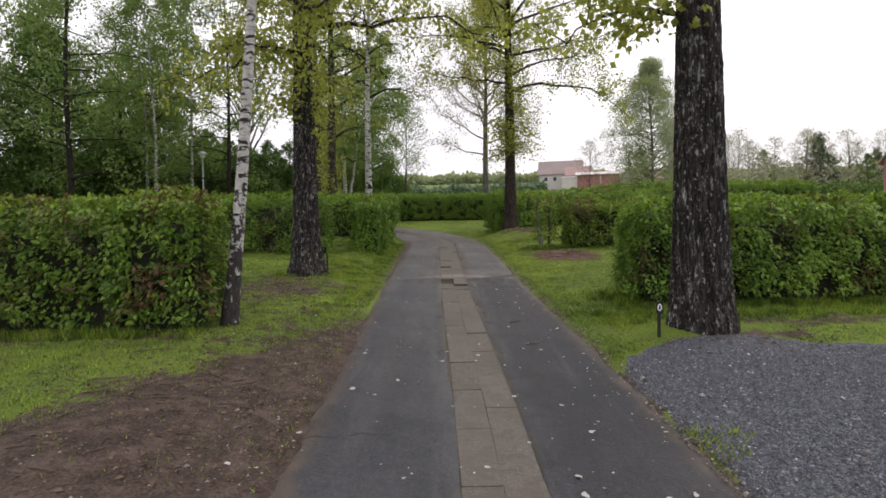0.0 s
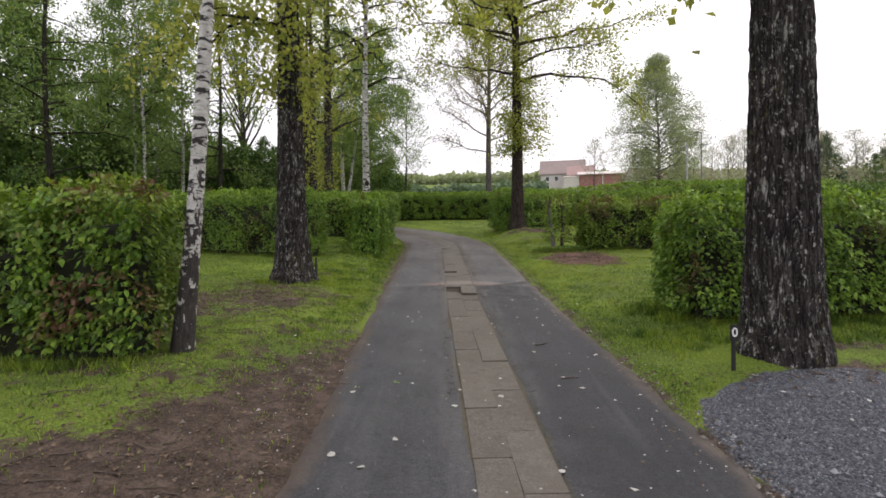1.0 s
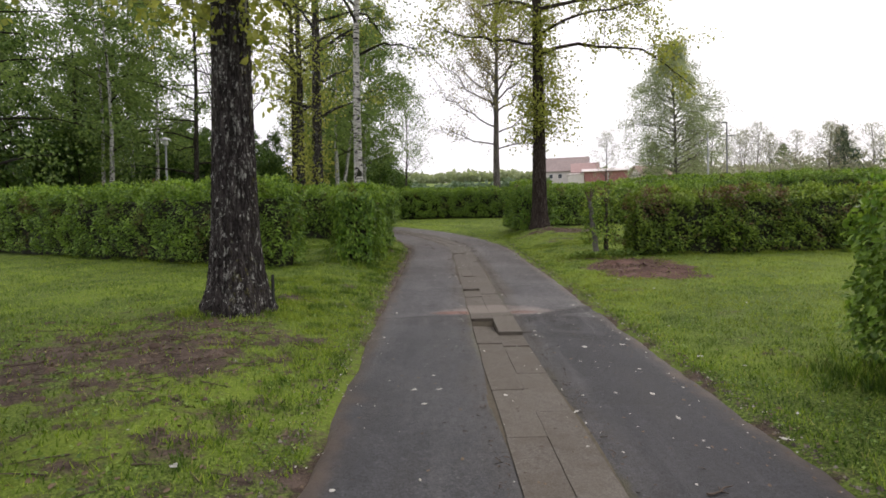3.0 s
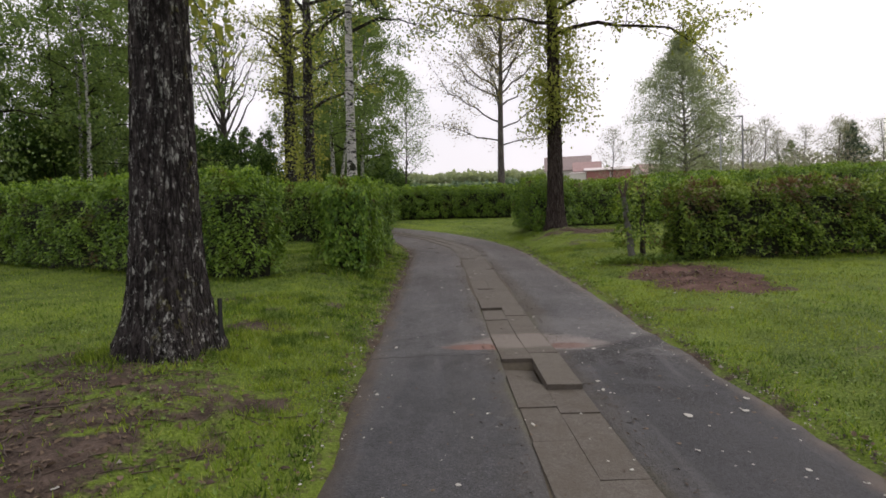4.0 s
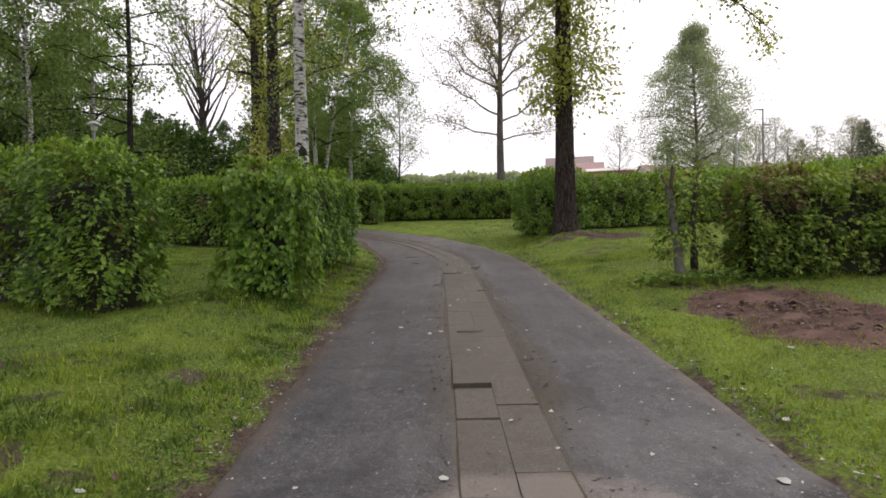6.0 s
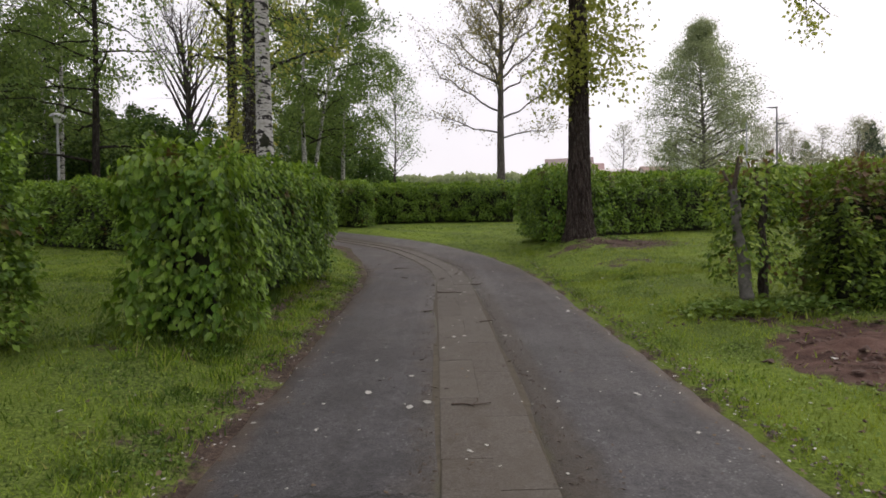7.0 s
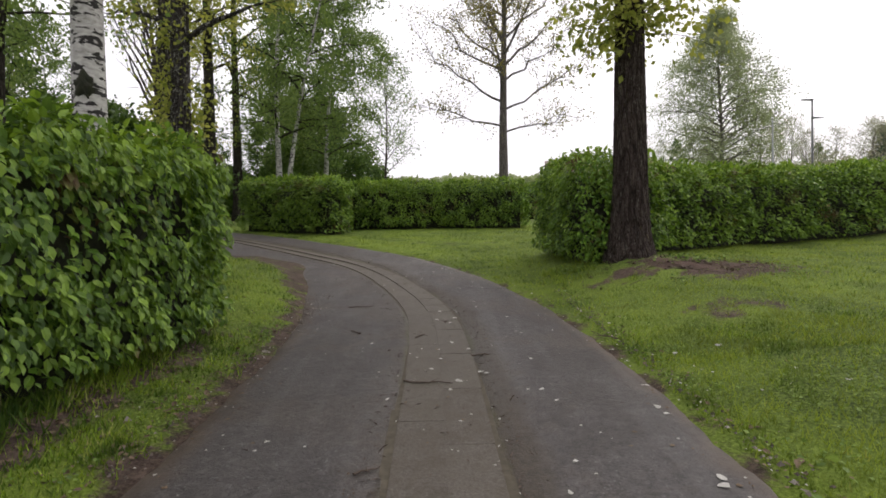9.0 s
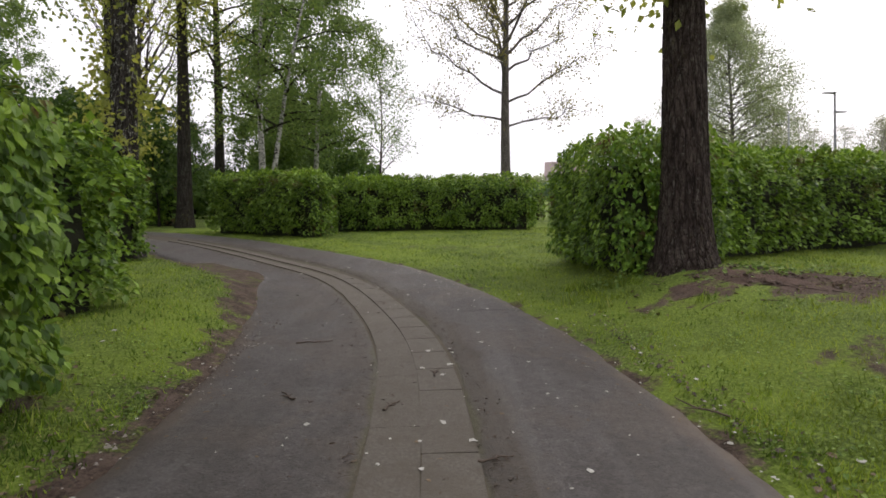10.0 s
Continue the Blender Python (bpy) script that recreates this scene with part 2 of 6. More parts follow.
def asphalt_material():
    s = Shade("worn_asphalt")
    p = s.place()
    xyz = s.axes(p)
    grit = s.voronoi(p, 95.0, "F1", "Color")
    fine = s.math("ADD", s.math("MULTIPLY", s.noise(p, 60.0, 5.0, 0.7), 0.6), s.math("MULTIPLY", s.noise(p, 14.0, 5.0, 0.7), 0.4))
    mid = s.noise(p, 4.0, 5.0, 0.6)
    big = s.noise(s.scaled(p, (1.0, 0.45, 1.0)), 0.75, 4.0, 0.55)
    base = s.ramp(fine, (0.36, (0.012, 0.0118, 0.0132)), (0.5, (0.043, 0.0415, 0.0455)), (0.66, (0.115, 0.111, 0.117)))
    base = s.mix(s.step(grit, 0.82, 0.95), base, (0.19, 0.19, 0.195))
    base = s.mix(s.step(big, 0.42, 0.66), base, s.mix(0.35, base, (0.09, 0.09, 0.098)))
    blotch = s.noise(p, 1.9, 6.0, 0.62, 0.5)
    base = s.mix(s.math("MULTIPLY", s.step(blotch, 0.52, 0.40), 0.6), base, (0.017, 0.017, 0.019))
    base = s.mix(s.math("MULTIPLY", s.step(blotch, 0.56, 0.68), 0.35), base, (0.095, 0.09, 0.088))
    base = s.mix(s.step(mid, 0.55, 0.75), base, s.mix(0.35, base, (0.045, 0.043, 0.042)))
    pits = s.step(s.noise(p, 30.0, 4.0, 0.7), 0.47, 0.37)
    base = s.mix(s.math("MULTIPLY", pits, 0.22), base, (0.012, 0.012, 0.013))
    early = s.step(s.math("ADD", xyz[1], s.math("MULTIPLY", s.noise(p, 1.5, 4.0), 0.8)), 13.9, 13.5)
    base = s.mix(s.math("MULTIPLY", early, 0.62), base, s.ramp(s.math("ADD", s.math("MULTIPLY", grit, 0.5), s.math("MULTIPLY", fine, 0.5)), (0.3, (0.010, 0.011, 0.0135)), (0.7, (0.055, 0.057, 0.065))))
    damp = s.math("MULTIPLY", early, s.step(s.math("ADD", xyz[0], s.math("MULTIPLY", s.noise(p, 1.3, 5.0, 0.65), 1.2)), 1.1, 1.7))
    base = s.mix(s.math("MULTIPLY", damp, 0.85), base, s.mix(1.0, base, (0.42, 0.43, 0.48), "MULTIPLY"))
    # brown silt along the middle strip and moss in the joint beside it
    off = s.attr("off")
    nz = s.math("MULTIPLY", s.math("SUBTRACT", s.noise(p, 2.6, 5.0, 0.65), 0.5), 0.75)
    silt = s.step(s.math("ADD", s.math("SUBTRACT", 0.95, off), nz), 0.30, 0.75)
    silt = s.math("MULTIPLY", silt, s.step(s.axes(p)[1], 4.0, 20.0))
    base = s.mix(s.math("MULTIPLY", silt, 0.85), base, s.ramp(fine, (0.36, (0.032, 0.024, 0.014)), (0.64, (0.085, 0.066, 0.043))))
    brown = s.math("MULTIPLY", s.step(xyz[1], 15.0, 25.0), s.step(s.noise(p, 1.1, 6.0, 0.68), 0.42, 0.58))
    brown = s.math("MAXIMUM", brown, s.math("MULTIPLY", s.step(xyz[1], 13.5, 24.0), 0.6))
    base = s.mix(s.math("MULTIPLY", brown, 0.85), base, s.ramp(fine, (0.36, (0.024, 0.0185, 0.015)), (0.64, (0.10, 0.08, 0.067))))
    wet = s.math("MULTIPLY", s.attr("side"), s.step(s.math("ADD", off, s.math("MULTIPLY", nz, 0.45)), 0.68, 0.50))
    wet = s.math("MULTIPLY", wet, s.step(xyz[1], 14.6, 16.0))
    base = s.mix(s.math("MULTIPLY", wet, 0.8), base, s.ramp(fine, (0.36, (0.020, 0.0145, 0.009)), (0.64, (0.058, 0.043, 0.028))))
    moss = s.step(s.math("ADD", s.math("SUBTRACT", 0.385, off), s.math("MULTIPLY", nz, 0.22)), 0.0, 0.06)
    moss = s.math("MULTIPLY", moss, s.step(s.noise(s.scaled(p, (1.0, 0.35, 1.0)), 4.0, 4.0), 0.38, 0.55))
    moss = s.math("MULTIPLY", moss, s.math("MAXIMUM", s.step(s.noise(p, 0.8, 3.0), 0.40, 0.56), s.step(xyz[1], 18.0, 23.0)))
    base = s.mix(s.math("MULTIPLY", moss, 0.85), base, s.ramp(fine, (0.3, (0.022, 0.020, 0.008)), (0.7, (0.078, 0.070, 0.024))))
    # dirt creeping in from the verge
    rim = s.step(s.math("ADD", off, s.math("MULTIPLY", nz, 0.55)), 1.46, 1.72)
    base = s.mix(s.math("MULTIPLY", rim, 0.85), base, s.ramp(mid, (0.3, (0.05, 0.036, 0.028)), (0.7, (0.12, 0.088, 0.066))))
    # dried silt where water stood at the broken slabs
    wob = s.math("MULTIPLY", s.math("SUBTRACT", s.noise(p, 3.4, 6.0, 0.65), 0.5), 1.5)
    for cx, cy, rx, ry in ((0.42, 14.32, 0.62, 0.30), (0.92, 14.08, 0.40, 0.26), (-0.12, 14.12, 0.46, 0.22)):
        d = s.math("ADD", ellipse(s, xyz, cx, cy, rx, ry), s.math("MULTIPLY", wob, 0.7))
        base = s.mix(s.math("MULTIPLY", s.step(d, 1.3, 0.8), 0.7), base, s.ramp(fine, (0.36, (0.13, 0.11, 0.10)), (0.64, (0.25, 0.215, 0.195))))
    for cx, cy, rx, ry, tone in ((-0.18, 14.04, 0.40, 0.16, (0.18, 0.062, 0.038)), (0.82, 14.06, 0.26, 0.14, (0.125, 0.045, 0.030))):
        d = s.math("ADD", ellipse(s, xyz, cx, cy, rx, ry), s.math("MULTIPLY", wob, 0.6))
        base = s.mix(s.math("MULTIPLY", s.step(d, 1.2, 0.7), 0.9), base, s.mix(0.2, tone, base))
    d = s.math("ADD", ellipse(s, xyz, 0.9, 15.0, 1.5, 0.6), s.math("MULTIPLY", wob, 1.4))
    base = s.mix(s.math("MULTIPLY", s.step(d, 1.2, 0.5), 0.22), base, (0.15, 0.142, 0.138))
    # crumbled dark surface running off from the lifted slab to the verge
    band = s.math("SUBTRACT", xyz[1], s.math("ADD", 13.05, s.math("MULTIPLY", xyz[0], 0.62)))
    band = s.math("ADD", band, s.math("MULTIPLY", wob, 0.25))
    crumb = s.math("MULTIPLY", s.step(s.math("ABSOLUTE", band), 0.36, 0.12), s.step(xyz[0], 0.62, 0.8))
    worn = s.math("MULTIPLY", s.math("MULTIPLY", s.step(band, 0.1, -0.1), s.step(band, -2.6, -0.3)), s.step(s.math("ADD", xyz[0], s.math("MULTIPLY", wob, 0.3)), 0.75, 1.25))
    crumb = s.math("MAXIMUM", crumb, s.math("MULTIPLY", worn, s.step(s.noise(p, 2.2, 6.0, 0.7), 0.40, 0.60)))
    base = s.mix(s.math("MULTIPLY", crumb, 0.85), base, s.ramp(s.math("ADD", s.math("MULTIPLY", grit, 0.6), s.math("MULTIPLY", fine, 0.4)), (0.3, (0.010, 0.0095, 0.009)), (0.6, (0.034, 0.033, 0.034)), (0.78, (0.17, 0.17, 0.175))))
    wear = s.noise(s.scaled(p, (2.6, 0.16, 1.0)), 1.6, 5.0, 0.6)
    base = s.mix(s.math("MULTIPLY", s.step(wear, 0.52, 0.68), 0.22), base, s.mix(0.6, base, (0.17, 0.165, 0.165)))
    base = s.mix(s.math("MULTIPLY", s.step(wear, 0.48, 0.34), 0.4), base, s.mix(0.6, base, (0.03, 0.027, 0.025)))
    # cracks across the lanes
    bend = s.math("MULTIPLY", s.math("SUBTRACT", s.noise(s.scaled(p, (1.0, 0.0, 0.0)), 1.6, 6.0, 0.7), 0.5), 0.5)
    for y0, lo, hi, wide in ((13.62, -1.6, 0.0, 0.03), (4.62, -1.6, -0.35, 0.018), (16.6, -1.3, 0.0, 0.02), (10.3, 0.8, 2.0, 0.014), (19.8, -1.2, -0.1, 0.015), (27.4, 0.3, 1.8, 0.03)):
        d = s.math("ABSOLUTE", s.math("ADD", s.math("SUBTRACT", s.math("SUBTRACT", xyz[1], y0), bend), s.math("MULTIPLY", s.math("SUBTRACT", s.noise(p, 11.0, 5.0, 0.75), 0.5), 0.09)))
        k = s.math("MULTIPLY", s.step(d, wide, wide * 0.3), s.math("MULTIPLY", s.step(xyz[0], lo, lo + 0.15), s.step(xyz[0], hi, hi - 0.15)))
        base = s.mix(s.math("MULTIPLY", k, 0.9), base, (0.012, 0.011, 0.0105))
    s.bump(s.math("SUBTRACT", s.math("ADD", fine, s.math("MULTIPLY", grit, 0.5)), s.math("MULTIPLY", pits, 0.2)), 0.6, 0.008)
    rough = s.mix(s.math("MULTIPLY", damp, 0.6), s.ramp(big, (0.34, 0.50), (0.66, 0.68)), (0.72, 0.72, 0.72))
    rough = s.mix(crumb, rough, (0.95, 0.95, 0.95))
    return s.done(base, rough, spec=0.4)


ASPHALT = asphalt_material()


def slab_material():
    s = Shade("weathered_concrete_slab")
    p = s.place()
    fine = s.noise(p, 55.0, 6.0, 0.7)
    mid = s.noise(p, 3.5, 5.0, 0.6)
    c = s.ramp(fine, (0.34, (0.048, 0.041, 0.034)), (0.5, (0.096, 0.084, 0.071)), (0.68, (0.165, 0.148, 0.13)))
    stain = s.noise(p, 9.0, 6.0, 0.68)
    c = s.mix(s.math("MULTIPLY", s.step(stain, 0.50, 0.62), 0.6), c, (0.05, 0.04, 0.03))
    c = s.mix(s.step(mid, 0.42, 0.62), c, s.mix(0.6, c, (0.07, 0.057, 0.042)))
    c = s.mix(s.math("MULTIPLY", s.object_random(), 0.22), c, (0.18, 0.165, 0.14))
    xyz = s.axes(p)
    d = s.math("ADD", ellipse(s, xyz, 0.3, 14.28, 0.75, 0.36), s.math("MULTIPLY", s.math("SUBTRACT", s.noise(p, 4.0, 4.0), 0.5), 0.6))
    c = s.mix(s.math("MULTIPLY", s.step(d, 1.2, 0.8), 0.85), c, s.mix(0.2, (0.27, 0.235, 0.21), c))
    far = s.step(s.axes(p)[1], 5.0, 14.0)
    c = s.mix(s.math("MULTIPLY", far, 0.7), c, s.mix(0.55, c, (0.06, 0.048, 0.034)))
    s.bump(s.math("ADD", fine, stain), 0.6, 0.008)
    return s.done(c, 0.7, spec=0.4)


SLAB = slab_material()


def plain(name, lo, hi, scale=12.0, rough=0.75, metal=0.0, bump=0.25, kind="Object", stretch=(1, 1, 1)):
    s = Shade(name)
    v = s.coords(stretch, kind)
    f = s.noise(v, scale, 5.0, 0.65)
    g = s.noise(v, scale * 0.13, 3.0)
    c = s.ramp(f, (0.25, lo), (0.75, hi))
    c = s.mix(s.step(g, 0.4, 0.7), c, s.mix(0.35, c, lo))
    if bump:
        s.bump(f, bump, 0.01)
    return s.done(c, rough, metal)


SILT = plain("silt_bed", (0.045, 0.037, 0.026), (0.105, 0.09, 0.062), 18.0, 0.95)
TWIG = plain("dead_twig", (0.045, 0.032, 0.024), (0.12, 0.09, 0.07), 30.0, 0.9)
STEM_BARK = plain("smooth_grey_hornbeam_bark", (0.05, 0.046, 0.04), (0.22, 0.21, 0.19), 16.0, 0.85, bump=0.5)
# near black: painted shade inside the hedges, and the birch's scar
CORE = plain("hedge_core_shade_and_scar", (0.009, 0.011, 0.006), (0.035, 0.036, 0.018), 14.0, 0.95, bump=0.6)
BLACK = plain("black_painted_metal", (0.007, 0.007, 0.008), (0.018, 0.018, 0.018), 30.0, 0.8)
WHITE = plain("white_paint", (0.68, 0.68, 0.66), (0.8, 0.8, 0.78), 20.0, 0.5)
POLE = plain("galvanised_pole", (0.28, 0.29, 0.3), (0.45, 0.46, 0.47), 15.0, 0.45, 0.6, 0.1)
LAMP_HEAD = plain("grey_lamp_housing", (0.10, 0.10, 0.11), (0.2, 0.2, 0.21), 15.0, 0.5)
LAMP_HOOD = plain("pale_lamp_hood", (0.45, 0.46, 0.47), (0.6, 0.6, 0.62), 15.0, 0.45)
PETAL = plain("bleached_leaf", (0.27, 0.26, 0.23), (0.55, 0.54, 0.5), 9.0, 0.8, kind="Object")
CLOD = plain("dark_soil_clod", (0.028, 0.018, 0.013), (0.12, 0.08, 0.058), 40.0, 0.95)
RED_CLOD = plain("reddish_soil_clod", (0.03, 0.017, 0.014), (0.15, 0.09, 0.07), 30.0, 0.95)
DEAD = plain("dead_brown_leaf", (0.07, 0.046, 0.028), (0.20, 0.145, 0.09), 6.0, 0.85)
RENDERED = plain("cream_render_wall", (0.47, 0.44, 0.41), (0.6, 0.57, 0.54), 1.5, 0.9)
ROOF_RED = plain("pinkish_roof_tiles", (0.27, 0.175, 0.16), (0.38, 0.265, 0.25), 2.0, 0.85)
ROOF_BROWN = plain("brown_grey_roof_tiles", (0.2, 0.16, 0.15), (0.32, 0.255, 0.24), 2.0, 0.85)
ROOF_PALE = plain("pale_sheet_roof", (0.5, 0.44, 0.43), (0.62, 0.56, 0.55), 1.5, 0.6)
# timber red mixed paler and pinker, with the distance haze in it
BARN_RED = plain("haze_paled_red_timber", (0.24, 0.10, 0.10), (0.34, 0.15, 0.145), 3.0, 0.8, stretch=(6, 6, 0.6))
PANE = plain("dark_window_pane", (0.03, 0.035, 0.04), (0.06, 0.07, 0.08), 2.0, 0.15, bump=0)


def bark_material(name, dark, mid, pale, lichen, flecks=0.55):
    s = Shade(name)
    v = s.coords((1, 1, 0.16))
    ridges = s.noise(v, 15.0, 6.0, 0.65, 0.4)
    fine = s.noise(s.coords((1, 1, 0.5)), 45.0, 5.0, 0.7)
    blot = s.noise(s.coords((1, 1, 0.5)), 17.0, 4.0, 0.7)
    c = s.ramp(ridges, (0.41, dark), (0.5, mid), (0.62, pale))
    c = s.mix(0.4, c, s.ramp(fine, (0.38, dark), (0.64, pale)))
    c = s.mix(s.math("MULTIPLY", s.step(blot, 0.585, 0.63), 0.85), c, lichen)
    patch = s.noise(s.coords((1, 1, 0.5)), 5.5, 4.0, 0.7)
    c = s.mix(s.math("MULTIPLY", s.step(patch, 0.58, 0.66), flecks), c, s.mix(s.step(fine, 0.42, 0.58), c, lichen))
    streak = s.noise(s.coords((1, 1, 0.17)), 25.0, 4.0, 0.6, 0.3)
    c = s.mix(s.math("MULTIPLY", s.math("MULTIPLY", s.step(streak, 0.56, 0.61), s.step(patch, 0.51, 0.60)), min(1.0, flecks * 1.5)), c, lichen)
    crust = s.noise(s.coords((1, 1, 0.6)), 7.5, 5.0, 0.75, 0.6)
    c = s.mix(s.math("MULTIPLY", s.step(crust, 0.61, 0.65), min(1.0, flecks * 1.5)), c, lichen)
    plate = s.voronoi(s.coords((1, 1, 0.13)), 11.0, "DISTANCE_TO_EDGE")
    c = s.mix(s.math("MULTIPLY", s.step(plate, 0.09, 0.01), 0.7), c, dark)
    moss = s.math("MULTIPLY", s.step(s.noise(s.coords((1, 1, 0.6)), 12.0, 5.0, 0.7), 0.56, 0.64), s.step(s.noise(s.coords((1, 1, 0.3)), 2.2, 3.0), 0.5, 0.62))
    c = s.mix(s.math("MULTIPLY", moss, flecks), c, (0.17, 0.16, 0.045))
    groove = s.voronoi(s.coords((1, 1, 0.22)), 24.0, "DISTANCE_TO_EDGE")
    c = s.mix(s.math("MULTIPLY", s.step(groove, 0.06, 0.0), 0.75), c, dark)
    h = s.math("ADD", s.math("ADD", s.math("MULTIPLY", ridges, 1.6), s.math("MINIMUM", s.math("MULTIPLY", plate, 4.0), 0.7)), s.math("ADD", s.math("MULTIPLY", fine, 0.4), s.math("MINIMUM", s.math("MULTIPLY", groove, 3.0), 0.6)))
    s.bump(h, 0.9, 0.05)
    return s.done(c, 0.95, spec=0.15)


POPLAR_BARK = bark_material("furrowed_poplar_bark", (0.011, 0.009, 0.009), (0.044, 0.037, 0.036), (0.112, 0.099, 0.095), (0.44, 0.44, 0.41))
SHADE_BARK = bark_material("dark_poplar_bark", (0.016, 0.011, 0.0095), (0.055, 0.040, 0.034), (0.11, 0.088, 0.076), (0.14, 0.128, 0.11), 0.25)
DARK_BARK = bark_material("dark_bark", (0.016, 0.013, 0.011), (0.04, 0.033, 0.028), (0.075, 0.066, 0.057), (0.09, 0.1, 0.07))
FAR_BARK = bark_material("grey_brown_bark", (0.035, 0.028, 0.024), (0.085, 0.073, 0.064), (0.15, 0.13, 0.118), (0.13, 0.13, 0.11))

# bark of far trees, lightened in its colour to show distance haze
PALE_BARK = bark_material("haze_paled_grey_bark", (0.075, 0.066, 0.06), (0.15, 0.132, 0.122), (0.24, 0.215, 0.2), (0.25, 0.24, 0.22))


def birch_material():
    s = Shade("white_birch_bark")
    band = s.noise(s.coords((1.5, 1.5, 4.0)), 4.2, 4.0, 0.6, 0.4)
    line = s.noise(s.coords((0.7, 0.7, 16.0)), 5.0, 4.0, 0.7)
    blot = s.noise(s.coords((2.4, 2.4, 1.2)), 4.5, 5.0, 0.65)
    c = s.ramp(s.noise(s.coords((1, 1, 2)), 14.0, 5.0), (0.3, (0.30, 0.285, 0.265)), (0.7, (0.56, 0.55, 0.53)))
    c = s.mix(s.math("MULTIPLY", s.step(line, 0.60, 0.68), 0.75), c, (0.07, 0.06, 0.055))
    c = s.mix(s.step(band, 0.53, 0.56), c, (0.02, 0.018, 0.017))
    z = s.attr("height")
    base = s.math("ADD", z, s.math("MULTIPLY", s.math("SUBTRACT", s.noise(s.coords((1, 1, 0.3)), 16.0, 5.0, 0.65), 0.5), 3.0))
    base = s.math("ADD", base, s.math("MULTIPLY", s.math("SUBTRACT", blot, 0.5), 7.5))
    c = s.mix(s.step(base, 1.45, 1.25), c, s.ramp(s.noise(s.coords((1, 1, 0.25)), 30.0, 5.0, 0.7), (0.35, (0.014, 0.012, 0.011)), (0.62, (0.05, 0.043, 0.04)), (0.8, (0.2, 0.19, 0.18))))
    s.bump(s.math("ADD", band, s.math("MULTIPLY", line, 0.5)), 0.4, 0.02)
    return s.done(c, 0.7, spec=0.3)


BIRCH_BARK = birch_material()


def stone_material():
    s = Shade("blue_grey_chippings")
    r = s.island()
    c = s.ramp(r, (0.0, (0.022, 0.024, 0.031)), (0.6, (0.068, 0.072, 0.088)), (0.93, (0.15, 0.157, 0.178)), (1.0, (0.36, 0.37, 0.39)))
    c = s.mix(0.3, c, s.ramp(s.noise(s.place(), 60.0), (0.3, (0.05, 0.05, 0.06)), (0.7, (0.2, 0.2, 0.21))))
    return s.done(c, 0.8)


STONE = stone_material()


def grit_material():
    s = Shade("pink_grit")
    return s.done(s.ramp(s.island(), (0.0, (0.045, 0.036, 0.028)), (0.7, (0.115, 0.094, 0.078)), (1.0, (0.32, 0.29, 0.26))), 0.9)


GRIT = grit_material()

# ---- building helpers ----
TAN = math.tan(radians(SLOPE))
RNG = np.random.default_rng(7)


def ease(a, b, v):
    k = np.clip((np.asarray(v, float) - a) / (b - a), 0, 1)
    return k * k * (3 - 2 * k)


def rise(x, y):
    """Height of the ground: the site's slope, the verges above the road, and the far hill."""
    x, y = np.asarray(x, float), np.asarray(y, float)
    road = 0.42 * ease(26, 39, y)
    left = 0.24 * ease(1.5, 3.2, -x)
    k = ease(20.5, 28, y)
    right = 0.42 * k * ease(1.6, 4, x) + 0.1 * ease(2.2, 4, x) * (1 - k)
    right = right + 0.62 * k * ease(7, 19, x)
    bumps = 0.015 * np.sin(x * 2.3 + 1.2 * np.sin(y * 0.9)) * np.sin(y * 1.7 + x * 0.6)
    bumps = bumps * ease(0.2, 1.0, np.abs(x - 0.3) - 1.7)
    hill = 12.0 * ease(120, 460, y) - 90.0 * ease(520, 900, y)
    return TAN * np.maximum(y, -40) + np.maximum(np.maximum(road, left), right) + bumps + hill


def ground_at(x, y):
    return float(rise(x, y))


def fast_mesh(name, verts, faces, material, smooth=False, attrs=None):
    """A mesh from arrays: all faces with the same number of corners."""
    verts, faces = np.asarray(verts, np.float32), np.asarray(faces, np.int32)
    me = bpy.data.meshes.new(name)
    n, k = faces.shape
    me.vertices.add(len(verts))
    me.vertices.foreach_set("co", verts.ravel())
    me.loops.add(n * k)
    me.loops.foreach_set("vertex_index", faces.ravel())
    me.polygons.add(n)
    me.polygons.foreach_set("loop_start", np.arange(0, n * k, k, dtype=np.int32))
    me.polygons.foreach_set("use_smooth", np.full(n, smooth))
    me.materials.append(material)
    for key, values in (attrs or {}).items():
        me.attributes.new(key, "FLOAT", "POINT").data.foreach_set("value", np.asarray(values, np.float32))
    me.update(calc_edges=True)
    return me


def part(name, data, material, parent, label="", kind=""):
    """One mesh object under a thing or a part; data is a mesh or a bmesh."""
    if isinstance(data, bmesh.types.BMesh):
        me = bpy.data.meshes.new(name)
        data.to_mesh(me)
        data.free()
        me.materials.append(material)
        data = me
    ob = new(name, data)
    ob.parent = parent
    return tagged(ob, label=label, kind=kind)


def thing(name, x, y, z=None, label="", category="", group="", kind=""):
    ob = new(name)
    ob.location = (x, y, ground_at(x, y) if z is None else z)
    ob.empty_display_size = 0.2
    return tagged(ob, label, category, group, kind)


